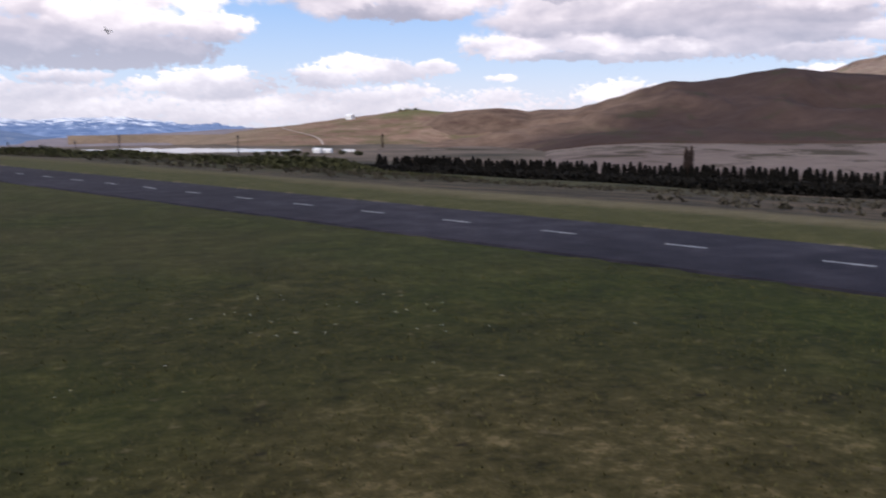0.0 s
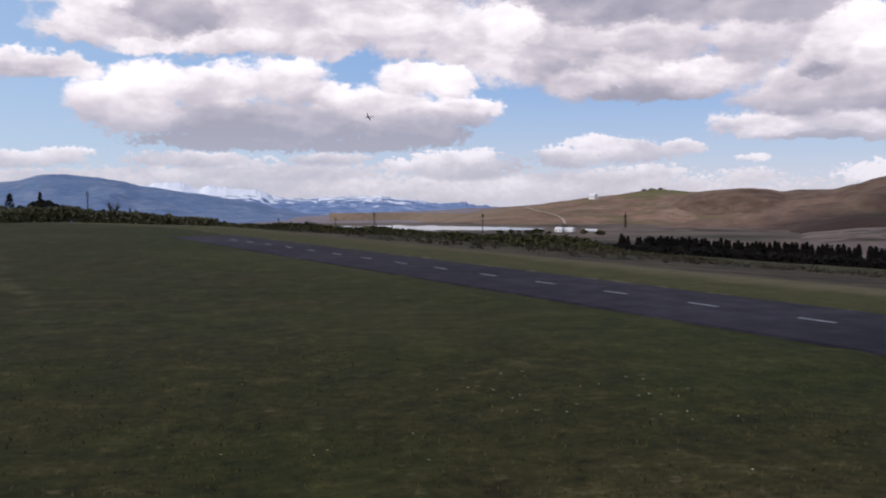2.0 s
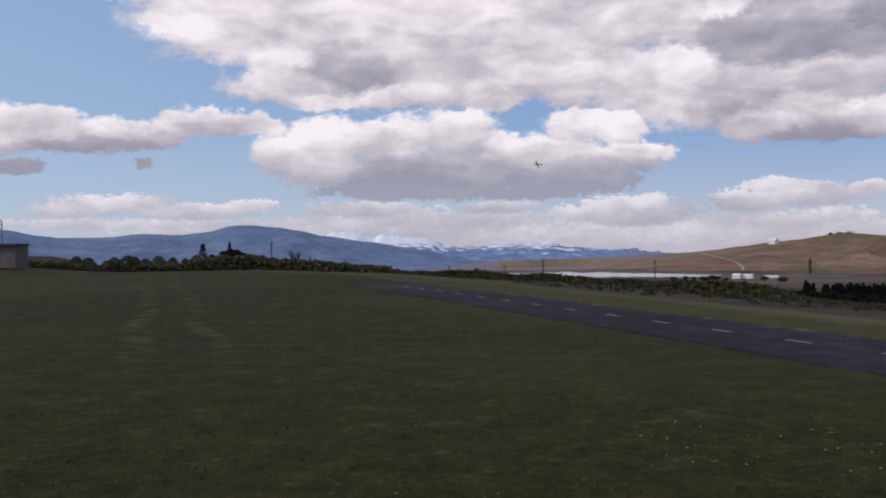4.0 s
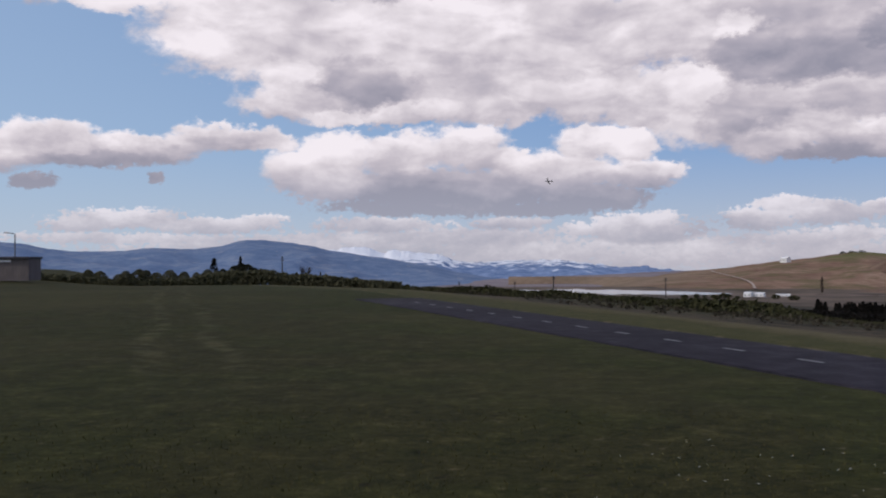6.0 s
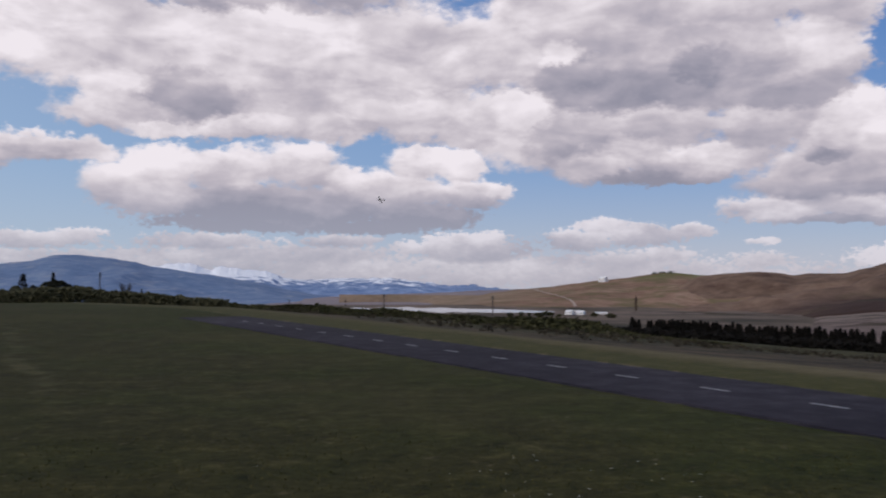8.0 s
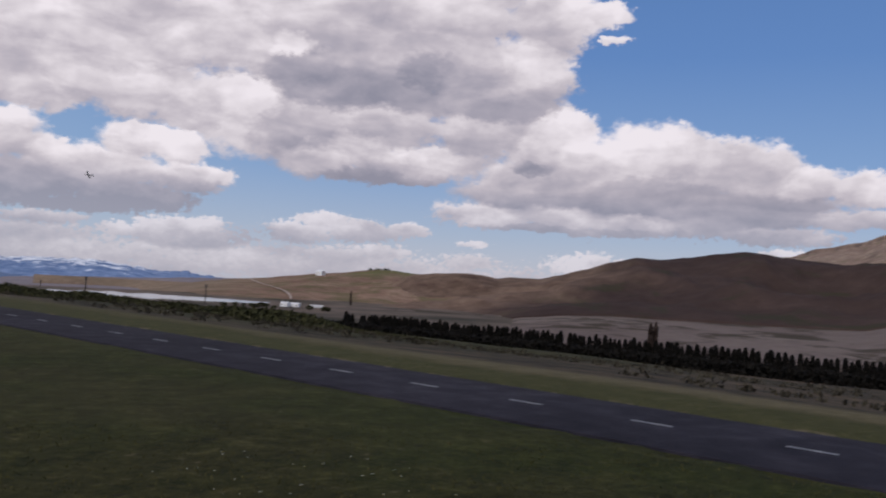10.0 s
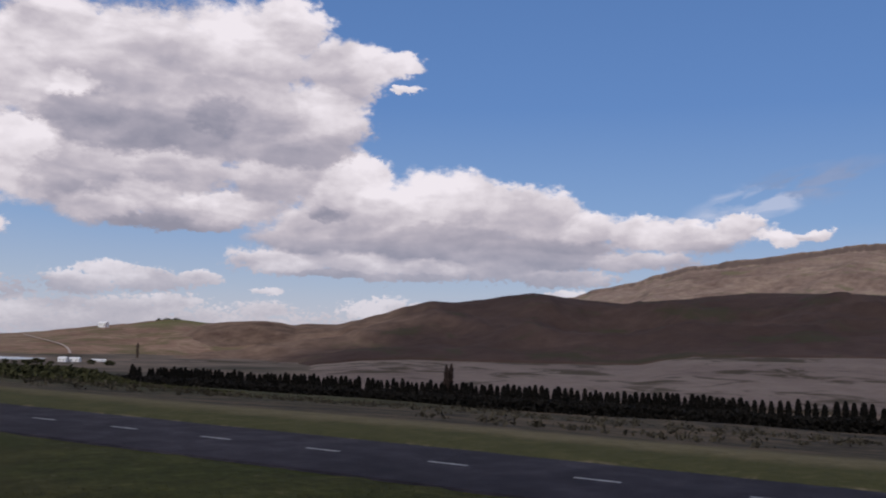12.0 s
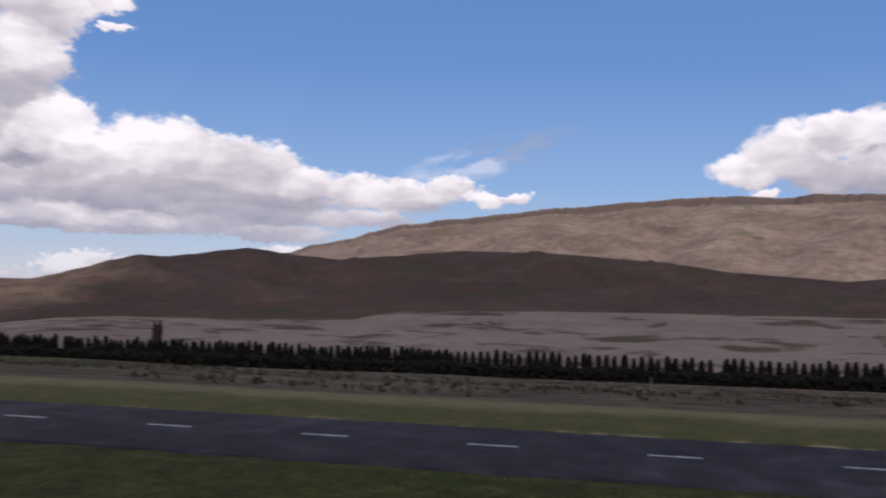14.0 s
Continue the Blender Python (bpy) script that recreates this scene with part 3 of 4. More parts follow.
M_POLE = mottled("dark_timber_pole", [(0.045, 0.04, 0.038), (0.085, 0.075, 0.07)], 1.0, 9.0, 0.9, 0.3, 0.01)
M_GLASS = mottled("dark_window_glass", [(0.02, 0.022, 0.025), (0.035, 0.038, 0.042)], 0.5, 3.0, 0.12, 0.0, 0.001, spec=0.5)
M_TRACK = mottled("pale_dirt_track", [(0.40, 0.32, 0.26), (0.50, 0.41, 0.33)], 0.02, 0.4, 0.95, 0.2, 0.1)
M_FOAM = mottled("white_foam_model_skin", [(0.62, 0.62, 0.62), (0.78, 0.78, 0.77)], 3.0, 30.0, 0.5, 0.05, 0.001)
M_FOAM_DARK = mottled("dark_grey_model_skin", [(0.05, 0.05, 0.055), (0.09, 0.09, 0.10)], 3.0, 30.0, 0.5, 0.05, 0.001)


def water_material():
    m, t, b, co = surface("lake_water_with_sky_glare", 0.22, 0.5)
    ripple, _ = noise_node(t, vec_node(t, "MULTIPLY", co, (1, 1, 1)), 0.25, 4, 0.6)
    # pale base colour adds to the reflected sky
    t.links.new(ramp_node(t, ripple, [(0.3, (0.34, 0.34, 0.32)), (0.7, (0.46, 0.45, 0.42))]), b.inputs["Base Color"])
    bumped(t, b, ripple, 0.15, 0.2)
    return m


M_WATER = water_material()


# ---- mesh helpers ----
def mesh_object(name, bm, material, smooth=False):
    me = bpy.data.meshes.new(name)
    bm.to_mesh(me)
    bm.free()
    me.materials.append(material)
    if smooth:
        me.polygons.foreach_set("use_smooth", [True] * len(me.polygons))
    return new(name, me)


def part(name, bm, material, parent, label="", smooth=False):
    ob = mesh_object(name, bm, material, smooth)
    ob.parent = parent
    if label:
        tagged(ob, label)
    return ob


def sheet(name, verts, faces, material, smooth=True):
    me = bpy.data.meshes.new(name)
    me.from_pydata(verts, [], faces)
    me.materials.append(material)
    if smooth:
        me.polygons.foreach_set("use_smooth", [True] * len(me.polygons))
    return new(name, me)


def add_box(bm, x0, x1, y0, y1, z0, z1, bevel=0.0):
    r = bmesh.ops.create_cube(bm, size=1, matrix=Matrix.Translation(((x0 + x1) / 2, (y0 + y1) / 2, (z0 + z1) / 2)) @ Matrix.Diagonal((x1 - x0, y1 - y0, z1 - z0, 1)))
    if bevel:
        edges = list({e for v in r["verts"] for e in v.link_edges})
        bmesh.ops.bevel(bm, geom=edges, offset=bevel, segments=1, affect="EDGES")


def add_tube(bm, points, radii, sides=8):
    """A tapered tube along points."""
    rings = []
    for i, p in enumerate(points):
        p = Vector(p)
        q = Vector(points[min(i + 1, len(points) - 1)]) - Vector(points[max(i - 1, 0)])
        turn = q.to_track_quat("Z", "Y").to_matrix()
        rings.append([bm.verts.new(p + turn @ Vector((math.cos(k * 2 * math.pi / sides), math.sin(k * 2 * math.pi / sides), 0)) * radii[i]) for k in range(sides)])
    for a_, b_ in zip(rings, rings[1:]):
        for k in range(sides):
            bm.faces.new((a_[k], a_[(k + 1) % sides], b_[(k + 1) % sides], b_[k]))
    bm.faces.new(rings[0][::-1])
    bm.faces.new(rings[-1])


def at(az_deg, dist, z=0.0):
    """A place by its bearing (degrees to the left of +y) and distance."""
    r = radians(az_deg)
    return Vector((-math.sin(r) * dist, math.cos(r) * dist, z))


def smooth01(x):
    x = min(1.0, max(0.0, x))
    return x * x * (3 - 2 * x)


def ground_z(x, y):
    """The airfield is a flat terrace; past the verge it dips, and then drops to the valley floor."""
    s, w = x * N.x + y * N.y, x * U.x + y * U.y
    z = -0.088 * max(0.0, min(s, 76.0) - 19.5) + 0.0
    z += 0.035 * noise.noise((x * 0.11, y * 0.11, 0)) * smooth01((abs(s - 14) - 3) / 4)
    if s > 24:
        z += 0.45 * noise.noise((x * 0.05, y * 0.05, 4.0)) * smooth01((s - 24) / 12)
    if 11.6 < s < 16.3 and -60 < w < 56:
        z -= 0.06
    z -= 0.02 * max(0.0, min(w, 330.0) - 70.0) * smooth01((s + 30.0) / 30.0)
    out = max(s - 76.0, w - 330.0, -w - 420.0, -s - 420.0)
    drop = smooth01(out / 170.0)
    return z * (1 - drop) - 43.0 * drop - 95.0 * smooth01((math.hypot(x, y) - 1560.0) / 1000.0)


# ---- ground ----
def build_ground():
    radii = [0.0] + [1.5 * 1.055 ** k for k in range(152)]
    radii = [r for r in radii if r < 4850] + [4900.0]
    count = 300
    verts, faces = [(0, 0, ground_z(0, 0))], []
    for r in radii[1:]:
        for k in range(count):
            q = 2 * math.pi * k / count
            x, y = r * math.cos(q), r * math.sin(q)
            verts.append((x, y, ground_z(x, y)))
    for k in range(count):
        faces.append((0, 1 + k, 1 + (k + 1) % count))
    for i in range(len(radii) - 2):
        o = 1 + i * count
        for k in range(count):
            n = (k + 1) % count
            faces.append((o + k, o + count + k, o + count + n, o + n))
    return tagged(sheet("ground", verts, faces, M_GROUND), "mown olive-green turf with dry patches, sagebrush slope and valley floor", "ground", kind="structure")


build_ground()


def build_runway():
    """A thin asphalt strip with slightly ragged edges."""
    bm = bmesh.new()
    rows = []
    for i in range(-160, 221):
        w = i * 0.25
        if w > 53.0:
            break
        e0 = 11.99 + 0.05 * noise.noise((w * 0.7, 0, 0)) + 0.03 * noise.noise((w * 2.6, 3, 0))
        e1 = 15.93 + 0.06 * noise.noise((w * 0.6, 9, 0)) + 0.03 * noise.noise((w * 2.2, 5, 0))
        rows.append([bm.verts.new(U * w + N * s + Vector((0, 0, z))) for s, z in ((e0 - 0.06, -0.09), (e0, -0.016), ((e0 + e1) / 2, -0.006), (e1, -0.016), (e1 + 0.06, -0.09))])
    for a_, b_ in zip(rows, rows[1:]):
        for k in range(4):
            bm.faces.new((a_[k], b_[k], b_[k + 1], a_[k + 1]))
    bmesh.ops.recalc_face_normals(bm, faces=bm.faces)
    run = tagged(mesh_object("runway", bm, M_ASPHALT), "dark grey asphalt model-aircraft runway with faded white dashes", "runway", kind="structure")
    bm = bmesh.new()
    add_box(bm, -0.055, 0.055, -0.40, 0.40, 0.0, 0.006, 0.002)
    me = bpy.data.meshes.new("dash")
    bm.to_mesh(me)
    bm.free()
    me.materials.append(M_PAINT)
    for k in range(-12, 18):
        ob = new("dash", me)
        ob.parent = run
        w = -0.13 + 2.766 * k
        ob.matrix_basis = Matrix.Translation(U * w + N * 14.017 + Vector((0, 0, -0.0065))) @ Matrix.Rotation(PHI, 4, "Z")
    return run


build_runway()


# ---- hills ----
def profile(points, a_):
    pts = sorted(points)
    if a_ <= pts[0][0]:
        return pts[0][1]
    for (a0, e0), (a1, e1) in zip(pts, pts[1:]):
        if a_ <= a1:
            q = (a_ - a0) / (a1 - a0)
            return e0 + (e1 - e0) * (0.5 * q + 0.5 * smooth01(q))
    return pts[-1][1]


def ridge(name, material, crest, foot, far, near, behind, gully, label, seed, jag=0.02, rows=44, step=0.16, bulge=0.85, rim=0.0, grain=420.0):
    """A range of hills: its crest and its foot as (bearing, elevation) seen from the field, with gullies down its face."""
    lo, hi = min(p[0] for p in crest), max(p[0] for p in crest)
    cols = int((hi - lo) / step) + 1
    verts, faces = [], []
    for i in range(cols + 1):
        a_ = lo + (hi - lo) * i / cols
        top = profile(crest, a_)
        teeth = far * radians(jag) * (noise.noise((a_ * 2.2, seed, 0)) + 0.6 * noise.noise((a_ * 6.1, seed, 3)))
        low = profile(foot, a_)
        zt, zb = 2.2 + (far - (0.1 * (far - near) if rim else 0.0)) * math.tan(radians(top)), 2.2 + near * math.tan(radians(low))
        verts.append(at(a_, near, -190.0))
        for j in range(rows + 5):
            q = j / rows
            if q <= 1:
                d = near + (far - near) * q
                bend = noise.noise((a_ * 0.32 + q * 1.3, seed, q * 1.1)) * 0.5
                rise = bulge * q + (1 - bulge) * smooth01(q) + 0.12 * bend * math.sin(math.pi * q)
                if rim:
                    brow = 0.86 + 0.05 * noise.noise((a_ * 0.5, seed, 8.0)) + 0.02 * noise.noise((a_ * 2.6, seed, 9.0))
                    rise = (1 - rim) * min(1.0, rise / 0.84) if q < brow else (1 - rim) + rim * smooth01((q - brow) / 0.035)
                    rise = min(rise, 1.0) * (1.0 - 0.045 * (1 - q))
                z = zb + (zt - zb) * rise + teeth * q ** 7
                spot = at(a_, d) * (1.0 / grain) + Vector((0, 0, seed))
                fold = noise.ridged_multi_fractal(spot, 1.0, 2.1, 5, 1.0, 2.0)
                z += gully * min(1.0, abs(zt - zb) / 95.0) * (fold - 1.15) * math.sin(math.pi * min(1.0, q)) ** 1.1
            else:
                d = far + (j - rows) / 4 * behind
                z = zt + teeth + (zb - zt) * smooth01((j - rows) / 4)
            verts.append(at(a_, d, z))
    n = rows + 6
    for i in range(cols):
        for j in range(n - 1):
            faces.append((i * n + j, i * n + j + 1, (i + 1) * n + j + 1, (i + 1) * n + j))
    return tagged(sheet(name, verts, faces, material), label, "hill", kind="structure")


SNOW_CREST = [(14, 0.2), (8.2, 0.74), (6.76, 0.93), (6.04, 0.88), (4.96, 0.5), (4.42, 0.72), (2.43, 0.53), (1.35, 0.4), (0.27, 0.0), (-0.8, -0.12), (-2.6, 0.0), (-4.8, 0.04), (-6.2, 0.05), (-8.3, -0.18), (-10.0, -0.42), (-11.4, -0.34), (-12.5, -0.52), (-16, -0.9)]
BLUE_CREST = [(62, 1.6), (45, 2.1), (34, 1.5), (27.9, 1.19), (26.4, 1.1), (24.9, 0.77), (23.4, 0.63), (21.1, 0.66), (19.2, 0.85), (16.9, 0.78), (15.2, 0.95), (13.8, 1.33), (12.8, 1.36), (11.0, 1.21), (9.6, 0.99), (8.2, 0.66), (5.3, 0.25), (2.4, -0.2), (-0.1, -0.76), (-1.9, -1.07), (-3.3, -1.33), (-6.2, -1.52)]
LOW_CREST = [(4, -1.6), (0.0, -1.35), (-2.6, -1.14), (-4.8, -1.01), (-8.0, -0.92), (-9.7, -0.85), (-11.8, -0.72), (-16.1, -0.57), (-20, -0.6)]
TAN_CREST = [(-3.0, -2.3), (-7.0, -1.95), (-10.0, -1.45), (-11.5, -1.1), (-13.0, -0.82), (-14.7, -0.62), (-16.3, -0.48), (-17.8, -0.27), (-19.7, -0.03), (-21.0, 0.10), (-22.5, 0.32), (-23.3, 0.43), (-24.1, 0.44), (-25.7, 0.3), (-27.3, 0.25), (-33, 0.2)]
HEATH_CREST = [(-21.4, -2.25), (-23.7, -0.71), (-25.7, 0.26), (-27.3, 0.42), (-29.0, 0.52), (-30.1, 0.45), (-31.0, 0.30), (-31.8, 0.42), (-33.7, 0.42), (-34.8, 0.70), (-36.4, 1.15), (-38.1, 1.71), (-39.7, 2.09), (-41.1, 2.03), (-42.7, 2.23), (-44.7, 2.57), (-46.1, 2.75), (-47.2, 2.66),
               (-48.2, 2.50), (-49.6, 2.37), (-51.8, 2.21), (-53.2, 2.37), (-55.4, 2.54), (-57.2, 2.77), (-59.7, 2.99), (-62.6, 2.98), (-64.7, 3.00), (-66.2, 2.92), (-69.7, 2.70), (-73.1, 2.41), (-76.4, 1.98), (-79.7, 1.77), (-82.7, 1.55), (-85, 1.75), (-95, 2.40), (-120, 2.00)]
HEATH_FOOT = [(-21.4, -2.4), (-27.3, -2.75), (-30.8, -2.42), (-32.9, -2.05), (-35.6, -1.78), (-38.2, -1.66), (-42, -1.68), (-50.5, -1.62), (-52.6, -1.57), (-54.7, -1.15), (-56.2, -0.94), (-61.2, -0.8), (-66.2, -0.69), (-73.1, -0.59), (-84.7, -0.51), (-120, -0.5)]
PLATEAU_CREST = [(-44, 1.2), (-48.6, 2.57), (-50.3, 3.1), (-52.4, 3.53), (-53.9, 4.12), (-56.0, 4.62), (-58.9, 4.99), (-62.5, 5.51), (-66.1, 5.89), (-69.6, 6.25), (-73.1, 6.53), (-76.4, 6.62), (-79.6, 6.55), (-81.2, 6.66), (-84.7, 6.74), (-100, 6.6), (-125, 5.0)]

ridge("snow_range", M_SNOW, SNOW_CREST, [(0, -1.7)], 4700, 3500, 150, 16, "distant mountain range, rock painted haze blue, with snow on its upper slopes", 11, jag=0.09, step=0.06, bulge=0.9, grain=260.0)
ridge("blue_range", M_BLUE, BLUE_CREST, [(0, -1.6)], 3800, 2600, 150, 22, "forested mountain range along the horizon, haze blue painted into its colour", 23, jag=0.03)
ridge("low_hills", M_LOW, LOW_CREST, [(0, -1.75)], 3000, 2300, 150, 4, "low brown hills beyond the lake, tinted purple with painted haze", 31, jag=0.02)
ridge("tan_hill", M_TAN, TAN_CREST, [(3, -1.93), (-11.5, -1.95), (-14.7, -2.0), (-18.3, -2.1), (-22, -2.4), (-35, -2.4)], 2400, 1350, 200, 16, "sunlit dry tan hill with pale gullies and thin green cover", 41, jag=0.012)
ridge("heath_hill", M_HEATH, HEATH_CREST, HEATH_FOOT, 2000, 1180, 220, 46, "brown heath-covered hill with cloud shade put into its dark colour", 57, jag=0.012)
ridge("plateau", M_PLATEAU, PLATEAU_CREST, [(-50, 0.3), (-100, 0.3)], 3600, 2300, 300, 18, "long pale tussock plateau with a rocky rim", 71, jag=0.05, rim=0.10, rows=110, grain=300.0)
ridge("valley_field", M_FIELD, [(p[0], p[1] - 0.0) for p in HEATH_FOOT], [(-20, -3.95), (-120, -3.95)], 1190, 640, 60, 1.2, "bare tan valley field with dull scrub streaks", 83, jag=0.0, bulge=0.5)


def build_lake():
    """Water on the valley floor beyond the terrace, coloured pale for the sky's glare."""
    bm = bmesh.new()
    near_, far_ = [], []
    for i in range(61):
        a_ = -3.5 - 13.2 * i / 60
        mid = 1340 - 80 * smooth01(i / 60) + 25 * noise.noise((a_ * 0.5, 1.0, 0))
        half = (190 - 70 * i / 60) * math.sin(math.pi * min(1.0, (i + 1.5) / 62)) ** 0.5 * (0.55 + 0.45 * noise.noise((a_ * 0.9, 7.0, 0)))
        near_.append(bm.verts.new(at(a_, mid - half, -42.6)))
        far_.append(bm.verts.new(at(a_, mid + half, -42.6)))
    for i in range(60):
        bm.faces.new((near_[i], near_[i + 1], far_[i + 1], far_[i]))
    bmesh.ops.recalc_face_normals(bm, faces=bm.faces)
    if sum(f.normal.z for f in bm.faces) < 0:
        bmesh.ops.reverse_faces(bm, faces=bm.faces)
    tagged(mesh_object("water", bm, M_WATER), "lake water on the valley floor, sky glare painted pale into its colour", "water", kind="structure")


build_lake()


# ---- trees and shrubs ----
def leaf_cloud(points, size, seed, flat=0.6):
    """Small leaf clumps, each a bent pair of triangles, as one mesh's vertices and faces."""
    rng = np.random.default_rng(seed)
    verts, faces = [], []
    for p in points:
        a_, b_ = rng.normal(size=3), rng.normal(size=3)
        a_ /= np.linalg.norm(a_)
        b_ -= a_ * (a_ @ b_)
        b_ /= np.linalg.norm(b_)
        k = size * rng.uniform(0.6, 1.3)
        c = np.cross(a_, b_) * k * 0.3
        i = len(verts)
        verts += [tuple(p + a_ * k), tuple(p + b_ * k * flat + c), tuple(p - a_ * k), tuple(p - b_ * k * flat + c)]
        faces += [(i, i + 1, i + 2), (i, i + 2, i + 3)]
    return verts, faces


def crown_mesh(name, points, size, seed, material):
    verts, faces = leaf_cloud(points, size, seed)
    me = bpy.data.meshes.new(name)
    me.from_pydata(verts, [], faces)
    me.materials.append(material)
    return me


def tree(name, shape, tall, wide, count, leaf, material, seed, label, category="tree", group="", limbs=5):
    """One tree with its foot at the origin: trunk and limbs, and a crown of many clumps. shape: column, cone, round, bare."""
    rng = np.random.default_rng(seed)
    root = tagged(new(name), label, category, group)
    bm = bmesh.new()
    lean = rng.normal(size=2) * 0.015 * tall
    r = 0.018 * tall + 0.03
    top = 0.92 if shape in ("column", "cone") else 0.72
    add_tube(bm, [(0, 0, -0.3), (lean[0] * 0.3, lean[1] * 0.3, tall * 0.3), (lean[0], lean[1], tall * top)], [r * 1.3, r, r * 0.25], 7)
    for k in range(limbs):
        q = 2 * math.pi * (k + rng.uniform(0, 0.6)) / limbs
        z0 = tall * rng.uniform(0.2, 0.5)
        reach = wide * rng.uniform(0.5, 0.85)
        rise = tall * (0.35 if shape != "column" else 0.45)
        add_tube(bm, [(0, 0, z0), (reach * 0.5 * math.cos(q), reach * 0.5 * math.sin(q), z0 + rise * 0.45), (reach * math.cos(q), reach * math.sin(q), min(tall * 0.95, z0 + rise))], [r * 0.5, r * 0.35, r * 0.12], 5)
    part("trunk", bm, M_BARK, root)
    lobes = [(rng.uniform(0, 6.28), rng.uniform(0.3, 0.95), rng.uniform(0.65, 1.0)) for _ in range(9)]
    pts = []
    while len(pts) < count:
        q, z = rng.uniform(0, 6.28), rng.uniform(0.0, 1.0)
        if shape == "cone":
            edge = (1.02 - z) ** 0.5 * 0.95 + 0.05
            low = 0.06
        elif shape == "column":
            edge = min(1.0, (z + 0.05) * 6) * (1.0 - 0.35 * z ** 3) * min(1.0, (1.03 - z) * 5)
            low = 0.03
        else:
            edge = math.sqrt(max(0.0, 1 - (2 * z - 0.9) ** 2 / 1.21))
            low = 0.02
        bump = 0.72 + 0.28 * max(math.cos(q - l[0]) * max(0.0, 1 - 3 * abs(z - l[1])) * l[2] for l in lobes)
        rad = wide * edge * bump * math.sqrt(rng.uniform(0.15, 1.0))
        pts.append(np.array((rad * math.cos(q) + lean[0] * z, rad * math.sin(q) + lean[1] * z, tall * (low + (1 - low) * z))))
    crown = new("crown", crown_mesh("crown", pts, leaf, seed + 1, material))
    crown.parent = root
    return root


def stand(ob, x, y, scale=1.0, turn=0.0, sink=0.0, copy=True, wide=1.0):
    m = Matrix.Translation((x, y, ground_z(x, y) - sink)) @ Matrix.Rotation(turn, 4, "Z")
    if copy:
        ob = copy_thing(ob, m)
    else:
        ob.matrix_basis = m
    ob.scale = (scale * wide, scale * wide, scale)
    return ob


def build_windbreak():
    rng = random.Random(5)
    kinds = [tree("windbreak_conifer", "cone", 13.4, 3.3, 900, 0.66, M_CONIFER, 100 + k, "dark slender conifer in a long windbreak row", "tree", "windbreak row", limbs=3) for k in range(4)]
    along, foot = at(24.0, 1.0), at(-66.0, 540.0)
    used = set()
    o = -330.0
    while o < 532.0:
        p = foot + along * o
        b = -66.0 + math.degrees(math.atan(o / 540.0))
        if not (-22.35 < b < -21.95 or -35.8 < b < -35.4 or -75.6 < b < -75.1):
            k = rng.randrange(4)
            stand(kinds[k], p.x + rng.uniform(-0.5, 0.5), p.y + rng.uniform(-0.5, 0.5), rng.uniform(0.9, 1.1), rng.uniform(0, 6.28), copy=k in used, wide=rng.uniform(0.85, 1.1))
            used.add(k)
        o += rng.uniform(4.3, 5.3) if o < 60 else rng.uniform(3.2, 4.2)
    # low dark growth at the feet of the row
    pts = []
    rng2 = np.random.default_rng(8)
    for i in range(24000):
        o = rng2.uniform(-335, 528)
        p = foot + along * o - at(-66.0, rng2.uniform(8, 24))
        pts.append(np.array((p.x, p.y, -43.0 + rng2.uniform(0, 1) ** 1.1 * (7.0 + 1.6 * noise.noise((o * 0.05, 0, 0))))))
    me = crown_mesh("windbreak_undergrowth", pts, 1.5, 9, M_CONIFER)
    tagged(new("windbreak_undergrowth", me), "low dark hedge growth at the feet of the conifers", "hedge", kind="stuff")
    for b, d, tall, wide in ((-40.72, 600, 25.0, 2.1), (-40.98, 603, 25.6, 2.0)):
        p = at(b, d)
        t_ = tree("poplar", "column", tall, wide, 900, 0.75, M_POPLAR, int(tall * 10), "tall narrow bare brown poplar behind the windbreak", "tree", "poplar pair", limbs=4)
        stand(t_, p.x, p.y, copy=False)
    p = at(-21.75, 1330)
    t_ = tree("hill_poplar", "column", 22.0, 2.2, 200, 1.0, M_POPLAR, 77, "lone dark slender tree at the foot of the tan hill", "tree")
    stand(t_, p.x, p.y, copy=False)
    for i, b in enumerate((-22.9, -23.35, -23.9)):
        p = at(b, 2395)
        t_ = tree("ridge_tree", "round", 9.0, 9.0 + 3 * i, 120, 1.8, M_DARKTREE, 300 + i, "small green tree clump on the crest of the hill", "tree", "crest trees", limbs=2)
        t_.matrix_basis = Matrix.Translation((p.x, p.y, 2.2 + 2395 * math.tan(radians(profile(TAN_CREST, b))) - 5.0))


build_windbreak()


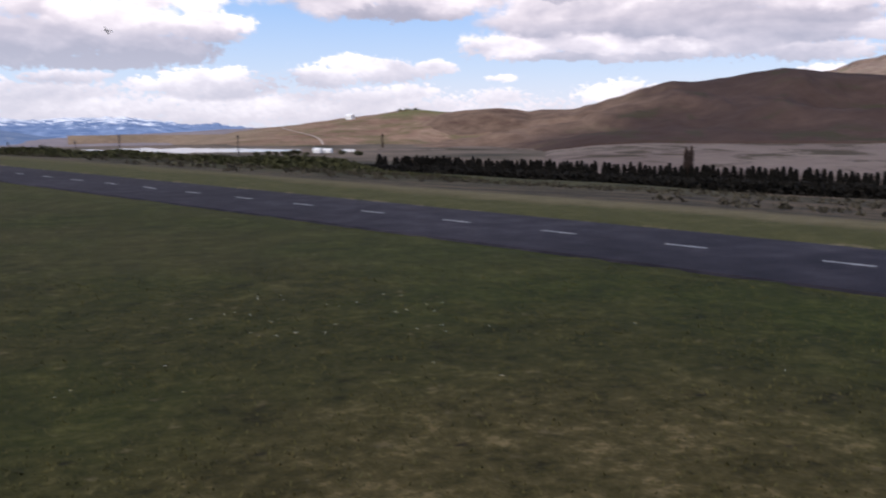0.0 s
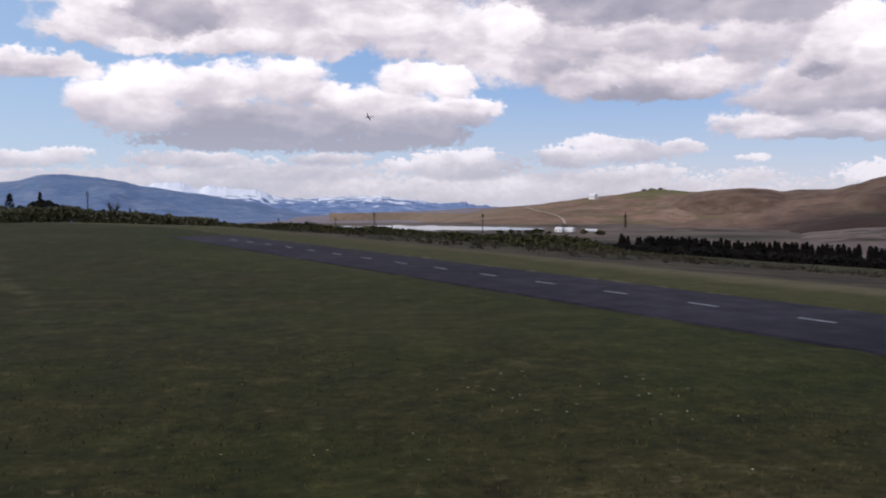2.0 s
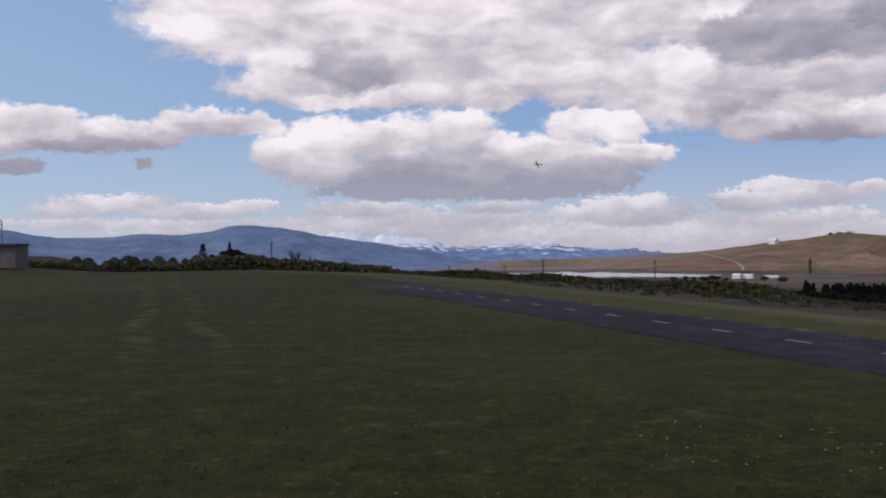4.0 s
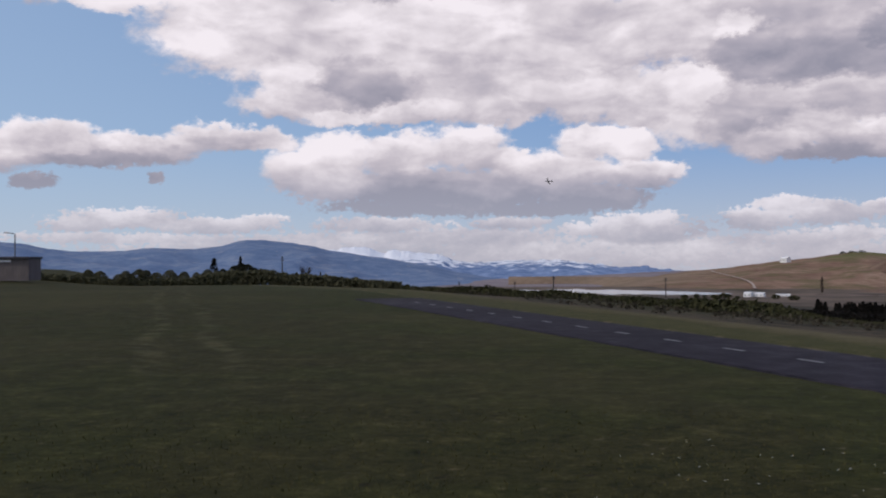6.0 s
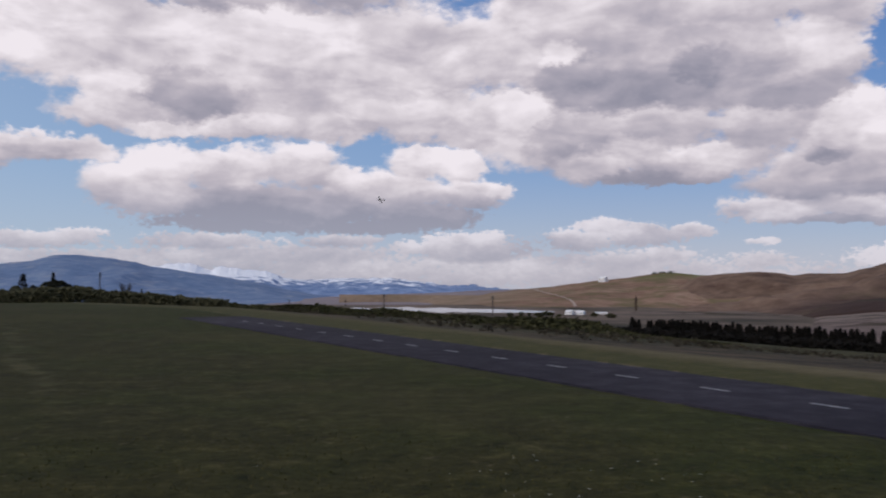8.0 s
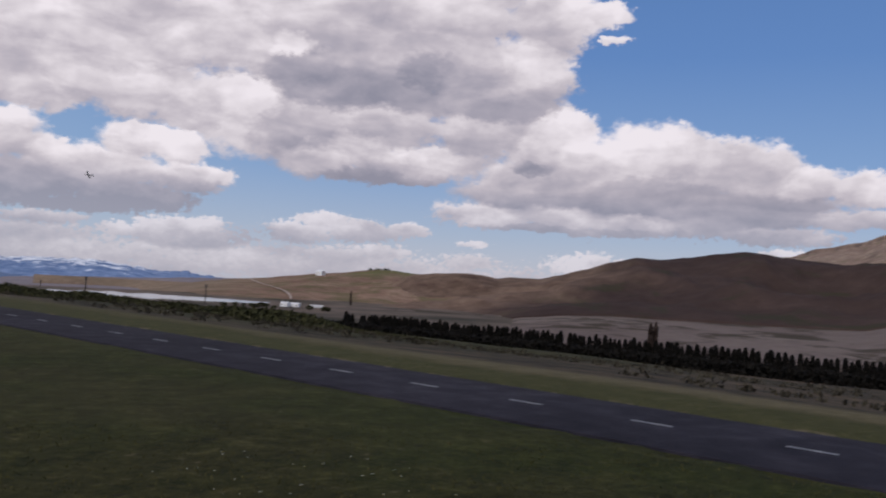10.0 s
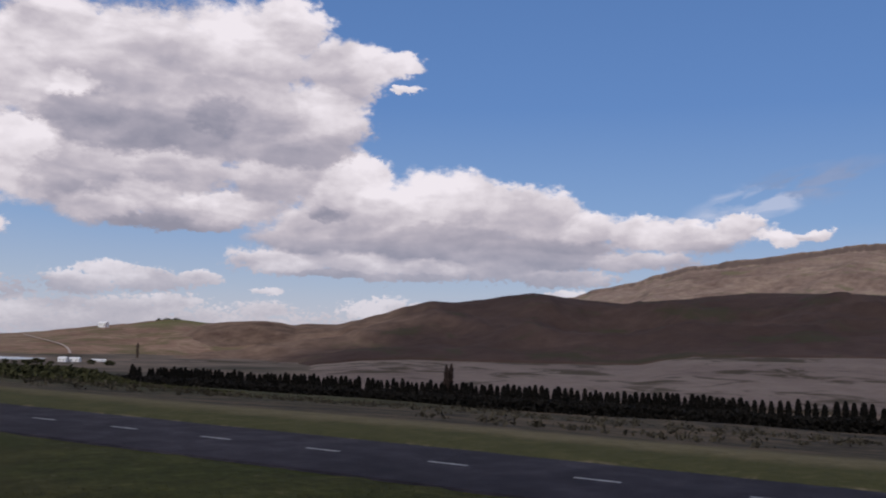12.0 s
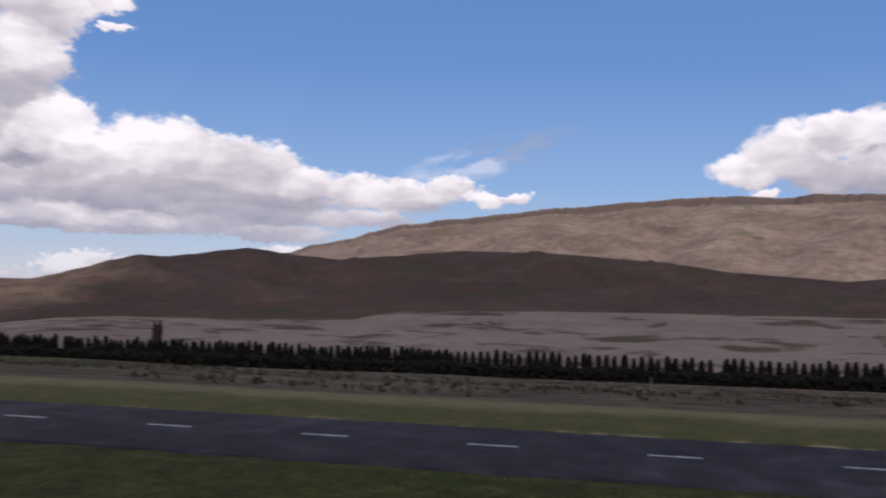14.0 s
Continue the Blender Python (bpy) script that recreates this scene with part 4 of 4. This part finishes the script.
def build_left_trees():
    rng = random.Random(12)
    rounds = [tree("shrub_tree", "round", 3.0, 2.0, 1100, 0.20, M_SHRUB, 200 + k, "rounded olive-green shrub in the field's boundary row", "shrub", "boundary shrubs", limbs=4) for k in range(3)]
    darks = [tree("dark_tree", "round", 4.4, 2.0, 900, 0.24, M_DARKTREE, 220 + k, "dark leafy tree standing above the boundary hedge", "tree", "dark boundary trees", limbs=5) for k in range(2)]
    used = set()

    def put(ob, b, d, scale, wide=1.0):
        p = at(b, d)
        stand(ob, p.x, p.y, scale, rng.uniform(0, 6.28), copy=ob.name in used, wide=wide)
        used.add(ob.name)

    for b, h in ((22.9, 1.05), (22.2, 0.9), (21.1, 0.85), (20.6, 0.95), (20.1, 1.0), (19.4, 1.12), (18.9, 0.85), (18.2, 1.08), (17.8, 0.8), (17.2, 1.05), (16.6, 0.95), (16.1, 1.05), (15.5, 0.9), (24.2, 0.55), (23.5, 0.55), (24.9, 0.5)):
        put(rounds[rng.randrange(3)], b + rng.uniform(-0.15, 0.15), 168 + rng.uniform(-7, 7), h * rng.uniform(0.66, 0.95), rng.uniform(0.7, 1.15))
    for b, h in ((14.3, 0.80), (13.9, 0.86), (13.5, 0.84), (13.1, 0.72), (15.0, 0.66)):
        put(darks[rng.randrange(2)], b, 172 + rng.uniform(-3, 3), h, 1.1)
    con = tree("pointed_conifer", "cone", 4.9, 1.25, 420, 0.20, M_CONIFER, 250, "dark pointed conifer above the boundary hedge", "tree", "pointed conifers", limbs=3)
    put(con, 15.55, 171, 1.0)
    put(con, 13.95, 174, 1.08, 0.6)
    put(con, 9.0, 160, 0.62, 0.5)
    # leafless tree
    bare = tagged(new("bare_tree"), "small leafless tree with forked limbs above the hedge", "tree")
    bm = bmesh.new()
    add_tube(bm, [(0, 0, -0.3), (0.05, 0, 1.2), (0.0, 0.05, 2.0)], [0.16, 0.12, 0.09], 7)
    part("trunk", bm, M_BARK, bare)
    for k in range(9):
        q = k * 2.4
        bm = bmesh.new()
        z0 = 1.2 + 0.09 * k
        reach = 0.5 + 0.1 * (k % 4)
        tip = (reach * math.cos(q) * 1.6, reach * math.sin(q) * 1.6, 3.0 + 0.18 * (k % 5))
        add_tube(bm, [(0.03, 0, z0), (reach * math.cos(q), reach * math.sin(q), z0 + 0.8), tip], [0.08, 0.055, 0.02], 5)
        for j in range(4):
            e_ = (tip[0] + rng.uniform(-0.5, 0.5), tip[1] + rng.uniform(-0.5, 0.5), tip[2] + rng.uniform(0.0, 0.5))
            add_tube(bm, [(reach * math.cos(q), reach * math.sin(q), z0 + 0.8), e_], [0.045, 0.015], 4)
        part("limb", bm, M_BARK, bare)
    p = at(9.95, 158)
    stand(bare, p.x, p.y, copy=False)
    # the hedge itself
    rngn = np.random.default_rng(31)
    pts = []
    for i in range(23000):
        b = rngn.uniform(3.9, 25.5)
        top = (2.15 - 1.1 * smooth01((b - 15.5) / 2.0)) + 0.35 * noise.noise((b * 1.7, 0, 0)) + 0.25 * noise.noise((b * 5.0, 2, 0)) + (0.25 if 11.8 < b < 14.8 else 0.0)
        d = rngn.uniform(146, 152) + (b - 4) * 0.9
        p = at(b, d)
        pts.append(np.array((p.x, p.y, ground_z(p.x, p.y) + top * rngn.uniform(0, 1) ** 0.8)))
    tagged(new("hedge", crown_mesh("hedge", pts, 0.30, 33, M_SHRUB)), "long unclipped olive-brown hedge along the field's end", "hedge", kind="stuff")


build_left_trees()


def build_sagebrush():
    """Scrub on the slope beyond the runway, thicker towards its lip."""
    rng = np.random.default_rng(44)
    pts = []
    for i in range(5200):
        w, s = rng.uniform(-95, 330), 23 + 53 * rng.uniform(0, 1) ** 0.75
        near = noise.noise((w * 0.06, s * 0.12, 0)) + (0.25 if w > 35 else 0.0) + (0.3 if w > 35 and s > 50 else 0) - (0.3 if w < -28 else 0)
        if near < 0.02:
            continue
        c = U * w + N * s
        r = rng.uniform(0.15, 0.5)
        for _ in range(int(8 + 16 * r)):
            d = rng.normal(size=3) * 0.45 * r
            x, y = c.x + d[0], c.y + d[1]
            pts.append(np.array((x, y, ground_z(x, y) + abs(d[2]) * 0.9 + 0.03)))
    tagged(new("sagebrush", crown_mesh("sagebrush", pts, 0.11, 45, M_SAGE)), "scattered grey-green and brown sagebrush on the slope", "scrub", kind="stuff")
    # dark hedgerow along the terrace edge up the valley
    pts = []
    for i in range(64000):
        w = rng.uniform(72, 330)
        s = 73.0 + 3.2 * rng.normal() * 0.8
        top = (0.3 + 1.75 * smooth01((w - 81) / 16) + 1.2 * smooth01((w - 100) / 100)) * (1.0 + 0.35 * noise.noise((w * 0.09, 3, 0)) + 0.25 * noise.noise((w * 0.4, 5, 0)))
        top *= max(0.15, 1 - ((s - 73.0) / 6.5) ** 2)
        c = U * w + N * s
        pts.append(np.array((c.x, c.y, ground_z(c.x, c.y) + top * rng.uniform(0, 1) ** 0.85)))
    tagged(new("terrace_hedge", crown_mesh("terrace_hedge", pts, 0.36, 46, M_TERRACE)), "dark olive hedgerow along the terrace edge", "hedge", kind="stuff")


build_sagebrush()


# ---- buildings, poles ----
def build_hut():
    """A low flat-roofed clubhouse at the end of the field; its front faces the runway."""
    hut = tagged(new("clubhouse"), "low grey-brown flat-roofed clubhouse with dark roof edge", "building")
    L, D_, H_ = 11.0, 5.0, 2.75
    walls = part("wall", bmesh.new(), M_WALL, hut)
    bm = bmesh.new()
    add_box(bm, 0, L, 0, 0.14, -0.4, H_, 0.01)
    add_box(bm, 0, 0.14, 0.14, D_, -0.4, H_, 0.01)
    add_box(bm, L - 0.14, L, 0.14, D_, -0.4, H_, 0.01)
    add_box(bm, 0.14, L - 0.14, D_ - 0.14, D_, -0.4, H_, 0.01)
    bm.to_mesh(walls.data)
    bm.free()
    bm = bmesh.new()
    add_box(bm, -0.3, L + 0.1, -0.35, D_ + 0.2, H_, H_ + 0.12, 0.02)
    add_box(bm, -0.33, L + 0.13, -0.41, -0.35, H_ - 0.08, H_ + 0.24, 0.01)
    add_box(bm, L + 0.1, L + 0.16, -0.35, D_ + 0.2, H_ - 0.08, H_ + 0.24, 0.01)
    part("roof", bm, M_ROOF, hut, "dark flat roof with a deep edge board")
    for x in range(0, 18):
        bm = bmesh.new()
        add_box(bm, 0.02 + x * 0.61, 0.02 + x * 0.61 + 0.585, -0.03, -0.004, 0.02, H_ - 0.1, 0.006)
        part("cladding_panel", bm, M_WALL, hut)
    for x0, x1 in ((5.45, 5.95), (1.2, 2.1)):
        bm = bmesh.new()
        add_box(bm, x0, x1, -0.065, -0.034, 0.0, 2.05, 0.008)
        door = part("door", bm, M_DOOR, hut, "dark narrow door")
        bm = bmesh.new()
        add_tube(bm, [(x1 - 0.1, -0.07, 1.0), (x1 - 0.1, -0.12, 1.0)], [0.025, 0.03], 8)
        part("door_knob", bm, M_STEEL, door)
    bm = bmesh.new()
    add_box(bm, 7.0, 8.6, -0.09, -0.035, 2.2, 2.55, 0.01)
    part("sign_board", bm, M_WHITE, hut, "blank pale board under the roof edge")
    for x0 in (3.2,):
        bm = bmesh.new()
        add_box(bm, x0, x0 + 1.2, -0.07, -0.035, 1.0, 1.95, 0.008)
        win = part("window", bm, M_STEEL, hut)
        bm = bmesh.new()
        add_box(bm, x0 + 0.08, x0 + 1.12, -0.085, -0.072, 1.08, 1.87)
        part("pane", bm, M_GLASS, win)
    near, far = at(25.95, 139.0), at(30.2, 143.0)
    d = near - far
    hut.matrix_basis = Matrix.Translation((far.x, far.y, ground_z(far.x, far.y) + 0.12)) @ Matrix.Rotation(math.atan2(d.y, d.x), 4, "Z")
    return hut


build_hut()


def build_lamp():
    post = tagged(new("street_lamp"), "tall thin grey lamp post with a short arm, behind the clubhouse", "lamp post")
    bm = bmesh.new()
    add_tube(bm, [(0, 0, -0.3), (0, 0, 0.5), (0, 0, 7.0)], [0.12, 0.11, 0.075], 10)
    part("pole", bm, M_STEEL, post)
    bm = bmesh.new()
    add_tube(bm, [(0, 0, 6.9), (-0.25, 0, 7.06), (-1.1, 0, 7.12)], [0.06, 0.055, 0.05], 8)
    part("arm", bm, M_STEEL, post)
    bm = bmesh.new()
    add_box(bm, -1.5, -0.85, -0.12, 0.12, 7.08, 7.2, 0.03)
    head = part("lamp_head", bm, M_STEEL, post)
    bm = bmesh.new()
    add_box(bm, -1.42, -0.95, -0.09, 0.09, 7.06, 7.078)
    part("lens", bm, M_WHITE, head)
    p = at(26.75, 147.0)
    post.matrix_basis = Matrix.Translation((p.x, p.y, ground_z(p.x, p.y))) @ Matrix.Rotation(radians(26), 4, "Z")


build_lamp()


def utility_pole(b, d, tall, r, arm, label):
    pole = tagged(new("utility_pole"), label, "utility pole", "poles up the valley")
    p = at(b, d)
    bm = bmesh.new()
    add_tube(bm, [(0, 0, -0.4), (0, 0, tall * 0.5), (0, 0, tall)], [r * 1.15, r, r * 0.8], 8)
    part("pole", bm, M_POLE, pole)
    for k in (0.93, 0.84):
        bm = bmesh.new()
        add_box(bm, -arm, arm, -r * 0.5, r * 0.5, tall * k, tall * k + r * 1.2, r * 0.1)
        bar = part("crossarm", bm, M_POLE, pole)
        for x in (-0.9, 0.9):
            bm = bmesh.new()
            add_tube(bm, [(x * arm, 0, tall * k + r * 1.2), (x * arm, 0, tall * k + r * 2.6)], [r * 0.35, r * 0.25], 6)
            part("insulator", bm, M_STEEL, bar)
    pole.matrix_basis = Matrix.Translation((p.x, p.y, ground_z(p.x, p.y))) @ Matrix.Rotation(radians(b + 35), 4, "Z")
    return pole


utility_pole(11.38, 200, 6.8, 0.13, 0.30, "dark timber pole rising behind the hedge")
utility_pole(0.17, 222, 4.7, 0.11, 0.25, "thin timber pole on the terrace edge")
utility_pole(-5.85, 1120, 26.0, 0.8, 1.6, "tall power pole near the lake shore")
utility_pole(-12.78, 1130, 24.0, 0.65, 1.8, "tall power pole beside the water")
utility_pole(-3.4, 1250, 16.0, 0.5, 1.4, "power pole on the far valley floor")


def shed(name, b, d, z, wide, deep, tall, roof, label, group="", turn=0.0):
    """A simple gabled building: walls, roof, doors and windows."""
    h_ = tagged(new(name), label, "building", group)
    bm = bmesh.new()
    add_box(bm, -wide / 2, wide / 2, -deep / 2, deep / 2, -2, tall, 0.05)
    part("wall", bm, M_WHITE, h_)
    bm = bmesh.new()
    e = wide * 0.03
    vs = [bm.verts.new(v) for v in ((-wide / 2 - e, -deep / 2 - e, tall), (wide / 2 + e, -deep / 2 - e, tall), (wide / 2 + e, deep / 2 + e, tall), (-wide / 2 - e, deep / 2 + e, tall),
                                    (-wide / 2 - e, 0, tall + roof), (wide / 2 + e, 0, tall + roof))]
    for f in ((0, 1, 5, 4), (3, 4, 5, 2), (0, 4, 3), (1, 2, 5), (3, 2, 1, 0)):
        bm.faces.new([vs[i] for i in f])
    part("roof", bm, M_WHITE, h_)
    n = max(2, int(wide / 6))
    for i in range(n):
        x = -wide / 2 + wide * (i + 0.5) / n
        bm = bmesh.new()
        add_box(bm, x - 0.7, x + 0.7, -deep / 2 - 0.08, -deep / 2 - 0.005, tall * 0.35, tall * 0.65)
        part("window", bm, M_GLASS, h_)
    p = at(b, d)
    h_.matrix_basis = Matrix.Translation((p.x, p.y, z)) @ Matrix.Rotation(radians(b + turn), 4, "Z")
    return h_


shed("white_shed", -17.65, 1165, -43, 9.5, 8, 4.4, 1.8, "white farm shed below the tan hill", "valley sheds", -24)
shed("white_shed", -18.30, 1170, -43, 11.5, 8, 4.0, 1.5, "long white farm shed below the tan hill", "valley sheds", -20)
shed("white_shed", -19.6, 1190, -43, 16, 7, 2.2, 0.9, "low pale shed among the trees on the valley floor", "valley sheds", 3)
shed("white_shed", -4.85, 1135, -43, 8, 7, 4.2, 1.8, "small white house by the lake shore", "lakeside houses", 15)
shed("white_shed", -3.7, 1180, -43, 12, 7, 3.2, 1.4, "low white building by the lake shore", "lakeside houses", -10)
shed("white_shed", -1.9, 1250, -43, 13, 7, 3.4, 1.4, "low pale building on the far valley floor", "lakeside houses", -10)
ok_, brow, _, _ = bpy.data.objects["tan_hill"].ray_cast(Vector((0, 0, 2.2)), at(-19.75, 1.0, math.tan(radians(-0.15))).normalized())
shed("white_house", -19.75, math.hypot(brow.x, brow.y), brow.z + 0.5, 20, 14, 9, 4, "bright white house on the hill's crest", "", -40)


def build_valley_trees():
    rng = random.Random(3)
    first = tree("valley_tree", "round", 8.0, 5.0, 260, 1.0, M_TERRACE, 401, "dark round tree on the valley floor by the lake", "tree", "valley trees", limbs=3)
    done = False
    for b, d in ((-10.2, 1080), (-14.6, 1120), (-15.1, 1125), (-15.6, 1120), (-16.2, 1130), (-16.5, 1140), (-13.9, 1100), (-17.0, 1100), (-9.3, 1085), (-15.8, 1090), (-19.2, 1110), (-20.2, 1080)):
        p = at(b, d)
        stand(first, p.x, p.y, rng.uniform(0.4, 0.7), rng.uniform(0, 6.28), copy=done, wide=rng.uniform(1.4, 2.4))
        done = True


build_valley_trees()


def build_track():
    """A pale dirt track that winds up the tan hill."""
    bm = bmesh.new()
    rows = []
    for i in range(41):
        q = i / 40
        b = -18.0 + 2.3 * q - 0.35 * math.sin(q * 5.0)
        e_ = -1.80 + 1.15 * q ** 0.8
        rows.append((b, e_))
    tops = []
    deps = bpy.context.evaluated_depsgraph_get()
    hill = bpy.data.objects["tan_hill"]
    for b, e_ in rows:
        way = at(b, 1.0, math.tan(radians(e_))).normalized()
        ok, spot, normal, _ = hill.ray_cast(Vector((0, 0, 2.2)), way)
        if ok:
            tops.append(spot)
    prev = None
    for p, q in zip(tops, tops[1:]):
        d = (q - p).cross(Vector((0, 0, 1))).normalized() * 2.0
        ring = [bm.verts.new(p - d + Vector((0, 0, 2.5))), bm.verts.new(p + d + Vector((0, 0, 2.5)))]
        if prev:
            bm.faces.new((prev[0], prev[1], ring[1], ring[0]))
        prev = ring
    bmesh.ops.recalc_face_normals(bm, faces=bm.faces)
    tagged(mesh_object("hill_track", bm, M_TRACK), "pale dirt track up the tan hillside", "track", kind="structure")


build_track()


def build_posts():
    for b, d in ((-71.2, 73.0),):
        p = at(b, d)
        post = tagged(new("fence_post"), "short pale timber post at the slope's edge", "post", "slope posts")
        bm = bmesh.new()
        add_tube(bm, [(0, 0, -0.3), (0, 0, 1.2), (0.01, 0, 1.25)], [0.06, 0.055, 0.04], 8)
        part("post", bm, M_STEEL, post)
        post.matrix_basis = Matrix.Translation((p.x, p.y, ground_z(p.x, p.y)))


build_posts()


# ---- model aeroplane ----
def build_model_plane():
    """A small radio-controlled aeroplane in a banked turn over the field."""
    plane = tagged(new("model_aeroplane"), "small grey and white radio-controlled aeroplane banking in flight", "model plane")
    bm = bmesh.new()
    add_tube(bm, [(0, 0.62, 0), (0, 0.55, 0), (0, 0.25, 0.02), (0, -0.2, 0.01), (0, -0.6, 0.03)], [0.02, 0.055, 0.075, 0.06, 0.02], 12)
    part("fuselage", bm, M_FOAM_DARK, plane)
    for side in (-1, 1):
        bm = bmesh.new()
        vs = []
        for x, y0, y1, z, t_ in ((0.06, 0.02, 0.30, 0.01, 0.016), (0.45, 0.02, 0.25, 0.03, 0.012), (0.78, 0.02, 0.16, 0.06, 0.006)):
            vs.append([bm.verts.new((side * x, y, z + dz)) for y, dz in ((y1, 0), (y1 - 0.06, t_), (y0, 0), (y1 - 0.06, -t_ * 0.5))])
        for a_, b_ in zip(vs, vs[1:]):
            for k in range(4):
                bm.faces.new((a_[k], a_[(k + 1) % 4], b_[(k + 1) % 4], b_[k]))
        bm.faces.new(vs[-1])
        bmesh.ops.recalc_face_normals(bm, faces=bm.faces)
        part("wing", bm, M_FOAM, plane, "white foam wing")
        bm = bmesh.new()
        add_box(bm, min(side * 0.02, side * 0.26), max(side * 0.02, side * 0.26), -0.62, -0.50, 0.035, 0.045, 0.003)
        part("tailplane", bm, M_FOAM, plane)
    bm = bmesh.new()
    add_box(bm, -0.006, 0.006, -0.64, -0.48, 0.04, 0.22, 0.003)
    part("fin", bm, M_FOAM, plane)
    bm = bmesh.new()
    bmesh.ops.create_uvsphere(bm, u_segments=12, v_segments=8, radius=1, matrix=Matrix.Translation((0, 0.28, 0.06)) @ Matrix.Diagonal((0.045, 0.14, 0.045, 1)))
    part("canopy", bm, M_GLASS, plane)
    plane.matrix_basis = Matrix.Translation(at(-5.55, 140.0, 2.2 + 140 * math.tan(radians(5.05)))) @ Matrix.Rotation(radians(62), 4, "Z") @ Matrix.Rotation(radians(38), 4, "Y") @ Matrix.Rotation(radians(4), 4, "X")


build_model_plane()


# ---- turf detail ----
def build_grass():
    """Short tufts over the mown turf nearest the eye."""
    rng = np.random.default_rng(61)
    verts, faces = [], []
    n = 0
    while n < 46000:
        d = 2.8 + 11.0 * rng.uniform() ** 0.8
        b = rng.uniform(-82, 34)
        p = at(b, d)
        s = p.x * N.x + p.y * N.y
        if s > 11.8:
            n += 1
            continue
        if noise.noise((p.x * 0.9, p.y * 0.9, 0)) + 0.6 * noise.noise((p.x * 3.1, p.y * 3.1, 2)) < rng.uniform(-0.7, 0.5):
            n += 1
            continue
        q = rng.uniform(0, 6.28)
        h, w = rng.uniform(0.012, 0.04), rng.uniform(0.004, 0.010)
        z = ground_z(p.x, p.y)
        c, s_ = math.cos(q), math.sin(q)
        k = rng.uniform(0.2, 1.6)
        i = len(verts)
        verts += [(p.x - c * w, p.y - s_ * w, z - 0.004), (p.x + c * w, p.y + s_ * w, z - 0.004), (p.x + s_ * h * k + c * w * 0.3, p.y - c * h * k, z + h)]
        faces.append((i, i + 1, i + 2))
        n += 1
    me = bpy.data.meshes.new("grass")
    me.from_pydata(verts, [], faces)
    me.materials.append(M_GRASS)
    tagged(new("grass", me), "short olive and straw-coloured grass blades", "grass", kind="stuff")


build_grass()


def build_daisies():
    rng = random.Random(77)
    bm = bmesh.new()
    for k in range(9):
        q = k * 2 * math.pi / 9
        m = Matrix.Rotation(q, 4, "Z") @ Matrix.Translation((0.012, 0, 0.042))
        vs = [bm.verts.new(m @ Vector(v)) for v in ((-0.008, -0.002, 0), (0.004, -0.005, 0.002), (0.013, 0, 0.004), (0.004, 0.005, 0.002))]
        bm.faces.new(vs)
    first = tagged(new("daisy"), "small white daisy in the mown turf", "flower", "daisies in the turf")
    part("petals", bm, M_PETAL, first, "white petals")
    bm = bmesh.new()
    bmesh.ops.create_uvsphere(bm, u_segments=8, v_segments=5, radius=0.006, matrix=Matrix.Translation((0, 0, 0.044)) @ Matrix.Diagonal((1, 1, 0.5, 1)))
    part("centre", bm, M_PETAL_MID, first)
    bm = bmesh.new()
    add_tube(bm, [(0, 0, -0.01), (0, 0, 0.043)], [0.0015, 0.0012], 5)
    part("stem", bm, M_GRASS, first)
    placed = 0
    while placed < 44:
        b, d = (rng.uniform(-26, -11), rng.uniform(9.2, 11.4)) if placed % 5 < 3 else (rng.uniform(-66, 10), rng.uniform(7.5, 12.5))
        p = at(b, d)
        if p.x * N.x + p.y * N.y > 11.7 or noise.noise((p.x * 0.5, p.y * 0.5, 9)) < -0.2:
            continue
        m = Matrix.Translation((p.x, p.y, ground_z(p.x, p.y))) @ Matrix.Rotation(rng.uniform(0, 6.28), 4, "Z")
        ob = first if placed == 0 else copy_thing(first, m)
        ob.matrix_basis = m
        k = rng.uniform(0.35, 0.65)
        ob.scale = (k, k, 1)
        placed += 1


build_daisies()
